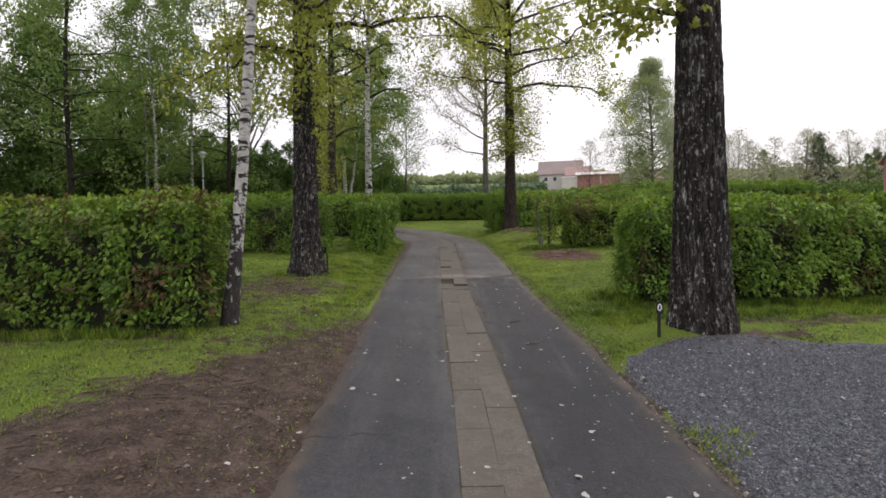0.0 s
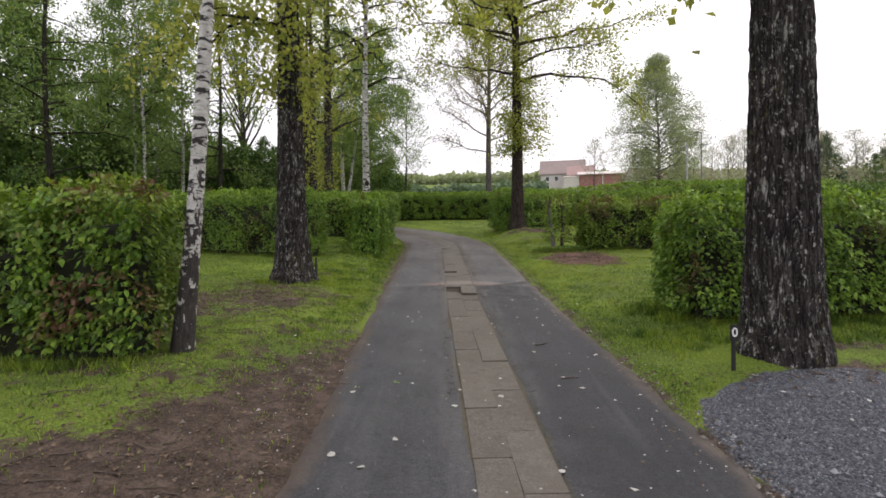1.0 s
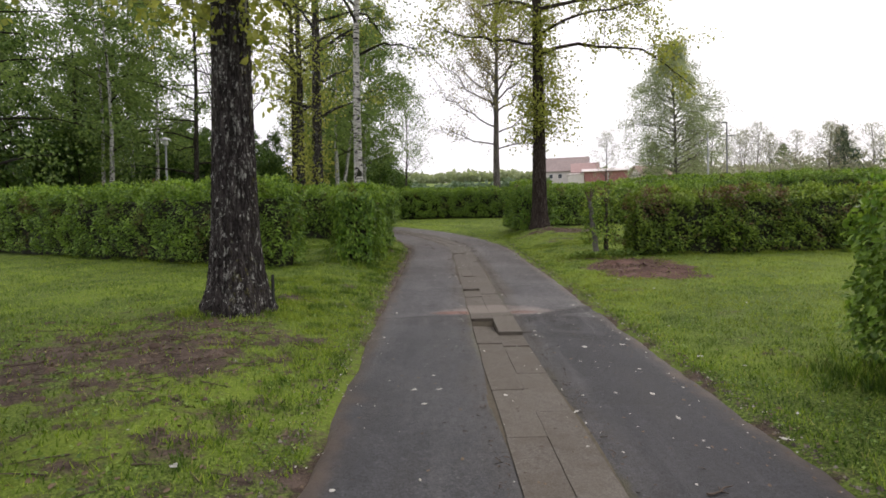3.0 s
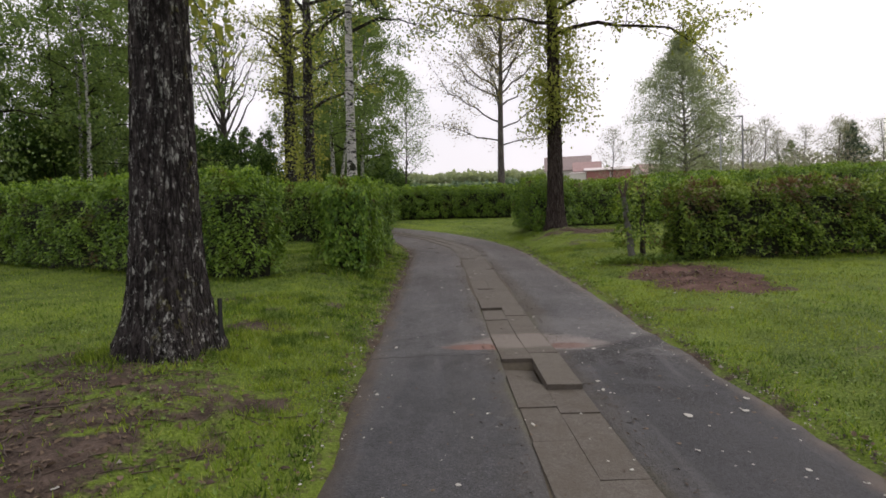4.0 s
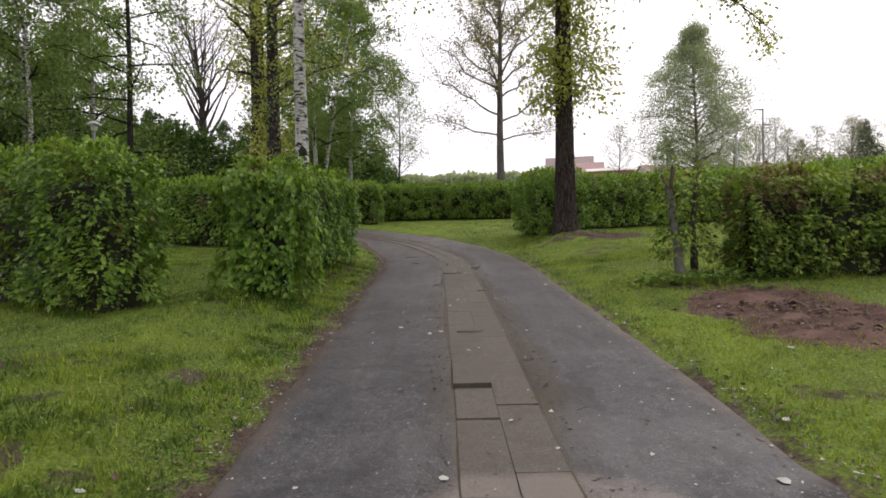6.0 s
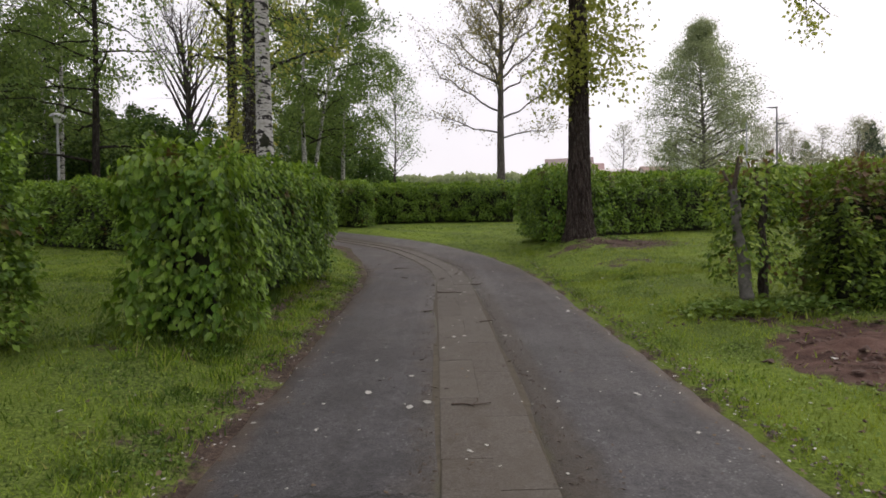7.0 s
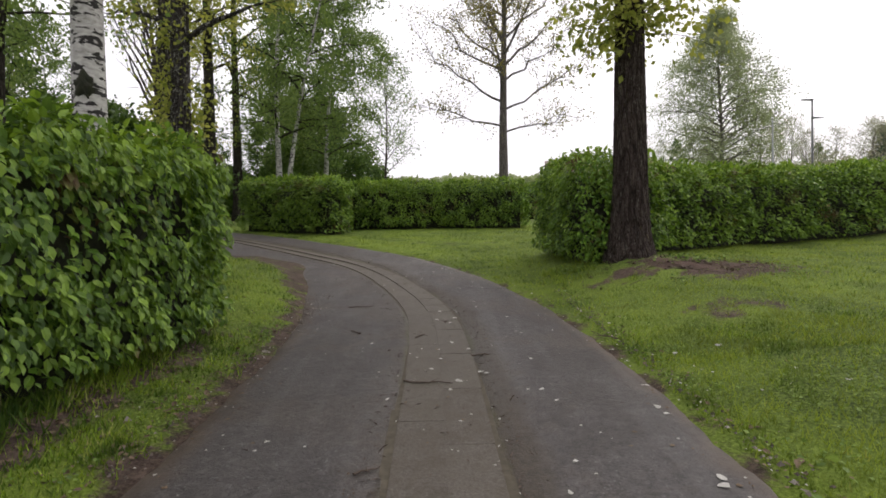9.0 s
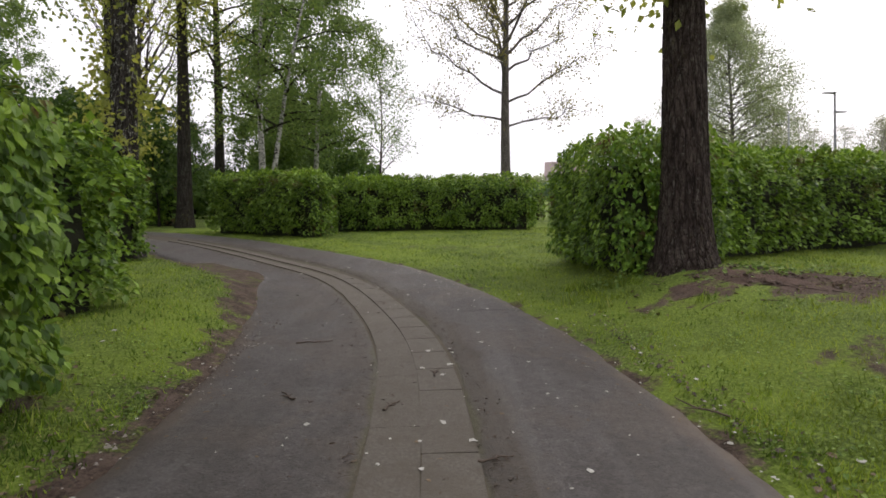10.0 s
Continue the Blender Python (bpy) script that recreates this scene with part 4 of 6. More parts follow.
# ---- hedges ----
def build_hedge(name, line, thick, height, seed, label, per_m2=650, size=0.075, leaf=None, detailed=False, stems=True, bulge=0.05, group="clipped hedges round the pitches", low=0.12, shag=0.05, top_shoots=6, thin=False, hang=0.0):
    """A clipped hedge along a line of plan points: leaf skin over a twig core coloured dark as inner shade, stems
    below.
    """
    leaf = leaf or HEDGE_LEAF
    rng = np.random.default_rng(seed)
    line = np.array(line, float)
    s = np.concatenate([[0], np.cumsum(np.linalg.norm(np.diff(line, axis=0), axis=1))])
    total = s[-1]
    root = thing(name, line[0, 0], line[0, 1], None, label, "hedge", group)
    ox, oy, oz = root.location

    def frame_at(d):
        x, y = np.interp(d, s, line[:, 0]), np.interp(d, s, line[:, 1])
        e = 0.3
        tx = np.interp(d + e, s, line[:, 0]) - np.interp(d - e, s, line[:, 0])
        ty = np.interp(d + e, s, line[:, 1]) - np.interp(d - e, s, line[:, 1])
        n = np.hypot(tx, ty) + 1e-9
        return x, y, tx / n, ty / n

    def skin(d, a, shrink=0.0):
        """Point and outward normal at distance d along, and a round the section: 0 to 1 up one side, 1 to 2 over the top, 2 to 3 down."""
        x, y, tx, ty = frame_at(d)
        nx, ny = ty, -tx
        lump = 0.10 * wave(d * 1.3, a * 2.0, 1.4, seed) + bulge * wave(d * 3.1, a * 4.0, 1.7, seed + 3)
        hh = height + 0.06 * wave(d * 1.1, d * 0.3, 1.0, seed) - shrink
        w = thick / 2 - shrink + lump * 0.6
        side = np.where(a < 1, 1.0, np.where(a < 2, 1 - 2 * (a - 1), -1.0))
        up = np.where(a < 1, a, np.where(a < 2, 1.0, 3 - a))
        rnd = 0.1 * np.clip((up - 0.86) / 0.14, 0, 1) * (np.abs(side) > 0.98)
        lat = side * (w - rnd * 0.7 + 0.10 * (1 - up) * 0.5)
        zz = low * (shrink == 0) + (hh - low) * up + np.where((a >= 1) & (a <= 2), lump * 0.35 - 0.10 * np.abs(side) ** 6, 0)
        px, py = x + nx * lat, y + ny * lat
        P = np.stack([px - ox, py - oy, rise(x, y) + zz - oz], -1)
        top = (a >= 1) & (a <= 2)
        N = np.stack([np.where(top, 0, nx * side), np.where(top, 0, ny * side), np.where(top, 1.0, 0.12)], -1)
        return P, N

    # twig core: closed sheet, near black to paint the shade behind the leaves
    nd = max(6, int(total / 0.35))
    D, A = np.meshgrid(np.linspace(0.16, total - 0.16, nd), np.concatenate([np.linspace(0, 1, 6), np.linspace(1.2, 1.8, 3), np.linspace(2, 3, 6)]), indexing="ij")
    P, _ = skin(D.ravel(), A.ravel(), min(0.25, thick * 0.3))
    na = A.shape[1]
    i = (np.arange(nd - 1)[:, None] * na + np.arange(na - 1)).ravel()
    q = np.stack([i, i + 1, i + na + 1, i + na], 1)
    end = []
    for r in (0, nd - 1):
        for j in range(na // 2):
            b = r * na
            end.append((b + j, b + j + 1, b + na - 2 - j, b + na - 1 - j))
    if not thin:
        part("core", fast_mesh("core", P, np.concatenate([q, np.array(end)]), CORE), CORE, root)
    # leaves over both sides and the top
    area = total * (2 * height + thick)
    n = int(area * per_m2)
    a = rng.random(n) * (2 * height + thick)
    a = np.where(a < height, a / height, np.where(a < height + thick, 1 + (a - height) / thick, 2 + (a - height - thick) / height))
    d = rng.random(n) * total
    P, N = skin(d, a)
    m = int(per_m2 * thick * height)
    for e in (0, 1):
        dd = np.full(m, 0.0 if e == 0 else total)
        x, y, tx, ty = frame_at(np.clip(dd, 0.02, total - 0.02))
        lat, up = rng.uniform(-0.5, 0.5, m), rng.random(m)
        bump = 0.07 * wave(lat * 4, up * 5, 1.3, seed + e)
        sg = -1 if e == 0 else 1
        Pc = np.stack([x + ty * lat * thick + sg * tx * bump - ox, y - tx * lat * thick + sg * ty * bump - oy, rise(x, y) + low + (height - low) * up * (1 - 0.06 * (np.abs(lat) * 2) ** 6) - oz], 1)
        P = np.concatenate([P, Pc])
        N = np.concatenate([N, np.stack([sg * tx, sg * ty, np.full(m, 0.12)], 1)])
    n = len(P)
    clump = wave(P[:, 0] * 3.1 + P[:, 2] * 2, P[:, 1] * 3.1 - P[:, 2] * 2.6, 1.5, seed)
    clump = 0.65 * clump + 0.5 * wave(P[:, 0] * 1.3 - P[:, 2] * 0.8, P[:, 1] * 1.3 + P[:, 2] * 1.5, 1.5, seed + 5)
    keep = (rng.random(n) < 0.95 - 0.8 * ease(-0.04, -0.36, clump)) & (rng.random(n) < np.clip((P[:, 2] + oz - rise(P[:, 0] + ox, P[:, 1] + oy) - 0.02) / 0.3, 0.12, 1))
    P, N, clump = P[keep], N[keep], clump[keep]
    n = len(P)
    depth = rng.exponential(shag, n) * np.sign(rng.random(n) - 0.35)
    P = P + N * (np.clip(depth, -0.26, 0.13) + 0.12 * clump)[:, None] + rng.normal(0, 0.012, (n, 3))
    D = unit(N * 0.75 + np.array([0, 0, -0.55 - 0.7 * hang]) + rng.normal(0, 0.5, (n, 3)))
    D = np.where((N[:, 2:3] > 0.9), unit(np.array([0, 0, 0.55]) + rng.normal(0, 0.6, (n, 3))), D)
    U = unit(N * (0.8 + 0.5 * hang) + np.array([0, 0, 1.0 - 0.4 * hang]) + rng.normal(0, 0.45, (n, 3)))
    L = size * rng.uniform(0.6, 1.3, n)
    # young shoots standing out of the top
    up_h = P[:, 2] + oz - rise(P[:, 0] + ox, P[:, 1] + oy)
    fresh = (rng.random(n) < 0.08 + 0.34 * ease(height - 0.22, height - 0.02, up_h)) * rng.uniform(0.3, 1.0, n)
    m = int(total * top_shoots)
    pp, _ = skin(rng.random(m) * total, 1 + rng.random(m))
    for lv in range(4):
        q0 = pp + np.stack([rng.normal(0, 0.02, m), rng.normal(0, 0.02, m), 0.015 + lv * 0.03 + rng.random(m) * 0.02], 1)
        P = np.concatenate([P, q0])
        D = np.concatenate([D, unit(rng.normal(0, 0.6, (m, 3)) + np.array([0, 0, 0.5]))])
        U = np.concatenate([U, unit(rng.normal(0, 0.5, (m, 3)) + np.array([0, 0, 0.6]))])
        L = np.concatenate([L, size * rng.uniform(0.5, 0.9, m)])
        fresh = np.concatenate([fresh, rng.uniform(0.5, 1.0, m)])
    V, Q = leaf_arrays(P, D, U, L, L * 0.66, detailed)
    part("foliage", fast_mesh("foliage", V, Q, leaf, attrs={"fresh": np.repeat(fresh, 7 if detailed else 4)}), leaf, root, kind="stuff")
    if stems:
        for d0 in np.arange(0.15, total - 0.1, 0.36):
            x, y, tx, ty = frame_at(d0)
            x, y = x - ox + rng.normal(0, 0.05), y - oy + rng.normal(0, 0.05)
            z = float(rise(x + ox, y + oy)) - oz
            r = rng.uniform(0.012, 0.028)
            V, Q, _ = tubes([(np.array([(x, y, z - 0.05), (x + rng.normal(0, 0.03), y + rng.normal(0, 0.03), z + 0.3), (x + rng.normal(0, 0.08), y + rng.normal(0, 0.08), z + 0.8)]), np.array([r * 1.2, r, r * 0.7]))], 6)
            part("stem", fast_mesh("stem", V, Q, FAR_BARK, True), FAR_BARK, root)
    return root


T = 0.85
HEDGES = (
    dict(line=[(-3.45, 7.92), (-4.68, 7.92)], thick=0.92, height=1.88, seed=11, label="green end block of a clipped hornbeam hedge beside a birch", per_m2=950, size=0.08, leaf=HEDGE_OLD, detailed=True, bulge=0.09, shag=0.07),
    dict(line=[(-4.0, 18.35), (-7.0, 19.75), (-10.6, 21.55), (-22, 27.3)], thick=0.9, height=1.98, seed=12, label="long green clipped hedge with a rounded end beside the lawn", per_m2=1250, size=0.078, bulge=0.08),
    dict(line=[(-2.60, 19.14), (-2.65, 19.52)], thick=0.92, height=1.84, seed=13, label="leafy green end block of a clipped hedge with drooping leaves", per_m2=1050, hang=1.0, size=0.094, detailed=True, bulge=0.14, shag=0.12),
    dict(line=[(-3.02, 21.15), (-2.78, 22.6), (-2.55, 24.15)], thick=0.68, height=1.86, seed=14, label="green clipped hedge along the road verge with drooping leaves", per_m2=1050, hang=1.0, size=0.088, detailed=True, bulge=0.14, shag=0.12),
    dict(line=[(-3.4, 26.2), (-6.3, 27.95), (-12.2, 31.35), (-20, 35.9)], thick=T, height=1.98, seed=15, label="dense green clipped hedge behind the pitch", per_m2=650, size=0.11, stems=False),
    dict(line=[(-6.05, 31.8), (-8.8, 33.2), (-16, 37.1)], thick=T, height=2.02, seed=16, label="squared green clipped hedge at the bend", per_m2=650, size=0.11, stems=False),
    dict(line=[(3.64, 10.2), (5.5, 10.25), (8.2, 10.35), (10.0, 10.42)], thick=1.3, height=1.78, seed=17, label="dark green clipped hedge with squared end behind the poplar", per_m2=1250, size=0.078, detailed=True, bulge=0.1, shag=0.07),
    dict(line=[(3.72, 20.8), (4.4, 20.85)], thick=0.6, height=1.82, seed=18, label="sparse end plant of a clipped hedge round a grey stem", per_m2=480, size=0.08, leaf=HEDGE_BROWN, low=0.35, bulge=0.14, shag=0.1, detailed=True, thin=True),
    dict(line=[(4.9, 20.8), (7.5, 20.85), (15, 21.1)], thick=0.66, height=1.70, seed=26, label="thin clipped hedge with browned leaves and bare stems", per_m2=1300, size=0.088, leaf=HEDGE_BROWN, low=0.10, bulge=0.1, shag=0.07),
    dict(line=[(4.2, 29.3), (7.0, 30.6), (9.0, 31.1), (18, 33.2), (24, 34.6)], thick=0.8, height=1.68, seed=19, top_shoots=4, label="long green clipped hedge reaching from the poplar", per_m2=1050, size=0.09, stems=False),
    dict(line=[(3.22, 28.3), (3.12, 31.2)], thick=0.78, height=1.98, seed=20, label="bushy green hedge end growing round a poplar trunk", per_m2=900, hang=0.6, size=0.085, detailed=True, bulge=0.12, shag=0.1),
    dict(line=[(-3.2, 37.0), (-5.2, 38.4), (-7.2, 39.9)], thick=0.95, height=1.93, seed=21, label="thick green clipped hedge block at the bend of the road", per_m2=1100, size=0.10, stems=False),
    dict(line=[(-3.3, 39.7), (0.5, 40.1), (3.65, 39.6)], thick=0.8, height=1.82, seed=22, label="green clipped hedge with thin lower stems across the far lawn", per_m2=1100, size=0.10, stems=False),
    dict(line=[(5.6, 44.5), (12, 46.5), (30, 50)], thick=0.9, height=2.0, seed=23, label="distant green clipped hedge", per_m2=300, size=0.16, stems=False),
    dict(line=[(-12.5, 47.5), (-20, 52), (-32, 58)], thick=0.9, height=2.0, seed=24, label="distant green clipped hedge under the trees", per_m2=300, size=0.16, stems=False),
    dict(line=[(-4, 49), (6, 50)], thick=0.9, height=1.9, seed=25, label="distant green clipped hedge", per_m2=300, size=0.16, stems=False),
    dict(line=[(-4.66, 8.06), (-7.0, 8.0), (-9.5, 7.95)], thick=0.8, height=1.82, seed=27, label="green clipped hornbeam hedge with brown leaf patches along its top", per_m2=950, size=0.078, leaf=HEDGE_OLD, detailed=True, bulge=0.1, shag=0.08),
    dict(line=[(4.06, 28.0), (4.14, 28.75)], thick=0.36, height=1.85, seed=28, label="leafy green sprouts growing beside a poplar trunk", per_m2=520, size=0.09, detailed=True, bulge=0.12, shag=0.1, thin=True, low=0.2),
)
for spec in HEDGES:
    build_hedge("hedge", **spec)


# ---- trees by the road ----
AVENUE = "poplars along the road"
build_tree("poplar", 3.88, 7.8, 17, 0.44, POPLAR_BARK, POPLAR_LEAF, 31, "thick poplar trunk with deeply furrowed grey bark", first=0.42, limbs=40, leaves=30000, leaf_size=0.125, rough=0.03, flare=1.12, group=AVENUE, lean=(-0.012, 0), bend=0.1, own_limbs=[(4.6, 2.9, 2.2, 0.5, 0.5)], reach=0.36)
build_tree("poplar", -3.41, 13.45, 17, 0.365, POPLAR_BARK, POPLAR_LEAF, 32, "tall poplar with furrowed bark and leafy shoots on its trunk", first=0.27, limbs=38, leaves=32000, leaf_size=0.12, spread=0.16, twigs=12, rough=0.024, shoots=70, shoot_from=0.235, shoot_size=1.0, group=AVENUE, lean=(-0.004, 0), bend=0.1, reach=0.34, droop=0.3,
           own_limbs=[(6.2, 0.2, 5.0, 0.25, 0.2), (5.6, 3.0, 3.2, 0.3, 0.5), (6.0, -1.2, 3.4, 0.3, 0.45), (6.8, -0.5, 4.4, 0.3, 0.3), (5.4, -2.2, 2.6, 0.35, 0.5)])
build_tree("poplar", 3.6, 27.75, 21, 0.33, SHADE_BARK, POPLAR_LEAF, 33, "tall poplar with dark trunk and yellow-green shoots", first=0.3, limbs=38, leaves=56000, leaf_size=0.12, rough=0.02, shoots=120, shoot_from=0.19, shoot_size=1.25, group=AVENUE, lean=(0.004, 0), bend=0.12, reach=0.36, droop=0.2, twigs=13, spread=0.2,
           own_limbs=[(7.2, -0.1, 6.6, 0.36, 0.58), (7.6, 3.2, 4.6, 0.12, 0.0), (9.0, 0.0, 6.5, 0.25, 0.1), (9.4, 3.0, 6.0, 0.35, 0.15), (8.0, -0.6, 5.0, 0.3, 0.25), (10.5, -0.3, 6.0, 0.4, 0.2)])
build_tree("birch", -3.24, 7.95, 14, 0.113, BIRCH_BARK, BIRCH_LEAF, 34, "slender leaning white birch with black-marked bark", first=0.45, limbs=28, leaves=11000, leaf_size=0.07, lean=(0.092, 0), flare=1.35, bend=0.12, droop=0.5, reach=0.24, sides=24)
scarred = build_tree("birch", -3.15, 23.6, 17, 0.185, BIRCH_BARK, BIRCH_LEAF, 35, "white birch with a black scar behind the hedge", first=0.36, limbs=30, leaves=9000, leaf_size=0.08, lean=(0.005, 0), flare=1.2, bend=0.2, droop=0.5, reach=0.26, sides=20, shoots=45, shoot_from=0.2, shoot_size=0.9)
bm = bmesh.new()
bmesh.ops.create_uvsphere(bm, u_segments=16, v_segments=10, radius=1.0, matrix=Matrix.Translation((0.03, -0.15, 2.42)) @ Matrix.Diagonal((0.085, 0.05, 0.13, 1)))
for v in bm.verts:
    v.co.x += 0.02 * math.sin(v.co.z * 61 + v.co.y * 40)
    v.co.z += 0.03 * math.sin(v.co.x * 50)
part("bark_scar", bm, CORE, scarred, "black scar on the white bark")
build_tree("poplar", 4.4, 52, 22, 0.36, PALE_BARK, POPLAR_BUD, 36, "half-bare poplar with spreading limbs and small brownish leaves", first=0.28, limbs=46, leaves=26000, leaf_size=0.13, spread=0.22, reach=0.34, lift=0.75, droop=-0.12, twigs=22, group=AVENUE, sides=16, bend=0.25, limb_wob=0.16,
           own_limbs=[(5.4, 0.1, 4.6, 0.25, -0.05), (5.8, 3.0, 5.2, 0.2, -0.12), (6.8, -0.3, 5.6, 0.4, -0.2), (7.3, 3.4, 6.0, 0.35, -0.25), (8.6, 0.3, 6.0, 0.6, -0.2), (9.2, 2.8, 6.4, 0.6, -0.2), (7.9, 4.4, 5.0, 0.5, -0.2)])
build_tree("poplar", -6.6, 32.7, 23, 0.34, POPLAR_BARK, POPLAR_LEAF, 37, "tall dark poplar with yellow-green shoots behind the hedge", first=0.22, limbs=32, leaves=9000, leaf_size=0.14, shoots=110, shoot_from=0.10, shoot_size=0.8, group=AVENUE, sides=20, bend=0.2, reach=0.22)
build_tree("poplar", -7.9, 34.5, 23, 0.26, POPLAR_BARK, POPLAR_LEAF, 38, "dark slender poplar behind the hedge", first=0.25, limbs=28, leaves=6000, leaf_size=0.14, shoots=90, shoot_from=0.10, shoot_size=0.8, group=AVENUE, sides=16, bend=0.3, reach=0.22)
build_tree("poplar", -11.0, 45, 24, 0.36, DARK_BARK, POPLAR_LEAF, 39, "tall dark poplar standing on the far verge", first=0.3, limbs=28, leaves=6000, leaf_size=0.15, shoots=50, shoot_from=0.2, group=AVENUE, sides=16, bend=0.25, reach=0.2)
build_tree("poplar", -12.6, 53, 24, 0.36, DARK_BARK, POPLAR_LEAF, 40, "tall dark poplar at the wood's edge", first=0.3, limbs=28, leaves=6000, leaf_size=0.15, shoots=50, shoot_from=0.2, group=AVENUE, sides=14, bend=0.25, reach=0.2)
build_tree("birch", -8.6, 48.6, 17, 0.22, BIRCH_BARK, BIRCH_LEAF, 41, "forked white birch leaning over the hedge", first=0.25, limbs=34, leaves=24000, leaf_size=0.15, spread=0.26, twigs=12, droop=0.4, reach=0.36, fork=(0.22, 0.05), sides=14)
build_tree("birch", -7.7, 56.5, 18, 0.22, BIRCH_BARK, BIRCH_LEAF, 42, "white birch with light green drooping twigs", first=0.22, limbs=36, leaves=24000, leaf_size=0.16, spread=0.28, twigs=12, lean=(0.03, 0), droop=0.4, reach=0.32, sides=14)
build_tree("young_tree", -4.2, 64, 14, 0.14, FAR_BARK, BIRCH_LEAF, 43, "slim young tree with thin upright branches", first=0.22, limbs=26, leaves=6000, leaf_size=0.15, spread=0.35, reach=0.34, lift=1.0, droop=-0.15, sides=10)
build_tree("pollarded_tree", -22.2, 62, 18, 0.55, FAR_BARK, BARE_LEAF, 44, "bare tree with many upright branches from a thick bole", first=0.36, limbs=44, leaves=1500, leaf_size=0.13, reach=0.62, lift=1.7, droop=-0.1, twigs=8, sides=14, top=0.1)
build_tree("birch", 27.6, 70, 18.6, 0.26, PALE_BARK, PALE_LEAF, 45, "large birch with fine drooping foliage, coloured pale for haze", first=0.05, limbs=92, leaves=60000, leaf_size=0.15, spread=0.34, reach=0.47, lift=0.62, droop=0.34, twigs=14, sides=10, bend=0.4, shape=1.3, limb_wob=0.12)

# ---- woodland and far trees ----
WOOD = "trees of the wood"


def prototypes():
    """One tree of each woodland kind, planted where the wood stands; the rest are copies."""
    kw = dict(group=WOOD, joined=True, sides=8)
    return {
        "birch": build_tree("birch", -20.2, 38, 19, 0.17, BIRCH_BARK, BIRCH_LEAF, 51, "white-stemmed birch at the wood's edge", first=0.2, limbs=28, leaves=7500, leaf_size=0.175, spread=0.26, droop=0.35, reach=0.24, twigs=5, **kw),
        "broad": build_tree("woodland_tree", -31, 57, 16, 0.2, DARK_BARK, WOOD_LEAF, 52, "leafy deciduous tree in the wood", first=0.12, limbs=26, leaves=6200, leaf_size=0.265, spread=0.3, droop=0.1, reach=0.36, twigs=4, **kw),
        "tier": build_tree("woodland_tree", -19.9, 29, 20, 0.2, DARK_BARK, BIRCH_LEAF, 53, "tall tree with level tiered branches", first=0.16, limbs=36, leaves=11000, leaf_size=0.155, spread=0.35, lift=0.12, droop=0.12, reach=0.27, twigs=5, **kw),
        "shrub": build_tree("shrub", -24, 50, 5.2, 0.07, DARK_BARK, WOOD_LEAF, 54, "dark leafy undergrowth shrub", first=0.04, limbs=14, leaves=2600, leaf_size=0.24, spread=0.35, lift=1.1, droop=0.1, reach=0.6, twigs=3, category="shrub", **kw),
        "bare": build_tree("bare_tree", 62, 112, 14, 0.22, PALE_BARK, BARE_LEAF, 55, "distant budding tree with bare twigs", first=0.18, limbs=22, leaves=2000, leaf_size=0.2, spread=0.5, lift=0.8, droop=-0.1, reach=0.42, twigs=9, **kw),
        "fir": build_tree("fir_tree", 79, 112, 13, 0.2, DARK_BARK, FIR_LEAF, 56, "distant dark fir with a pointed top", first=0.05, limbs=40, leaves=5000, leaf_size=0.35, spread=0.3, lift=0.0, droop=0.1, reach=0.3, shape=1.4, twigs=3, **kw),
    }


KIND = prototypes()


def plant(kind, x, y, size=1.0, turn=0.0):
    src = KIND[kind]
    return copy_thing(src, pose(x, y, ground_at(x, y) - 0.05, 0, 0, turn) @ Matrix.Scale(size, 4))


for kind, x, y, size in (("tier", -14.3, 36.3, 0.95), ("birch", -21.6, 39.4, 0.9), ("birch", -19.0, 41.0, 0.95), ("birch", -23.4, 46, 1.05), ("birch", -27, 36, 1.0), ("birch", -31, 44, 1.0), ("tier", -29, 33, 1.0),
                         ("birch", -36, 48, 1.0), ("tier", -36, 38, 1.0), ("birch", -12.5, 62, 1.0), ("birch", -15.5, 70, 1.1), ("tier", -35, 60, 0.9), ("birch", -42, 44, 1.0), ("broad", -24, 33, 0.8), ("broad", -31, 36, 0.85), ("broad", -37, 33, 0.9), ("broad", -28, 40, 0.75), ("tier", -33, 30, 1.0), ("broad", -43, 40, 0.9), ("broad", -26, 60, 0.6), ("broad", -20.5, 67, 0.5), ("broad", -34, 56, 0.8), ("broad", -29, 66, 0.6), ("birch", -31, 62, 0.9), ("broad", -21.0, 47.5, 0.46), ("broad", -24.0, 44.5, 0.52), ("broad", -27.5, 50, 0.6), ("broad", -25.5, 56, 0.5), ("tier", -25.0, 42.0, 0.85), ("broad", -18.6, 63, 0.42), ("broad", -15.2, 54, 0.46), ("broad", -18.4, 57, 0.5), ("broad", -21.8, 55, 0.5), ("broad", -13.0, 58, 0.42)):
    plant(kind, x, y, size, RNG.uniform(0, 360))
wood_rng = np.random.default_rng(99)
for k in range(13):
    y = wood_rng.uniform(64, 100)
    plant("broad", -9.5 - (y - 50) * 0.36 * wood_rng.random(), y, wood_rng.uniform(0.6, 0.95), wood_rng.uniform(0, 360))
for k in range(9):
    plant("broad", wood_rng.uniform(-60, -30), wood_rng.uniform(34, 52), wood_rng.uniform(0.6, 0.9), wood_rng.uniform(0, 360))
for k in range(3):
    plant("broad", wood_rng.uniform(-62, -30), wood_rng.uniform(60, 90), wood_rng.uniform(0.5, 0.75), wood_rng.uniform(0, 360))
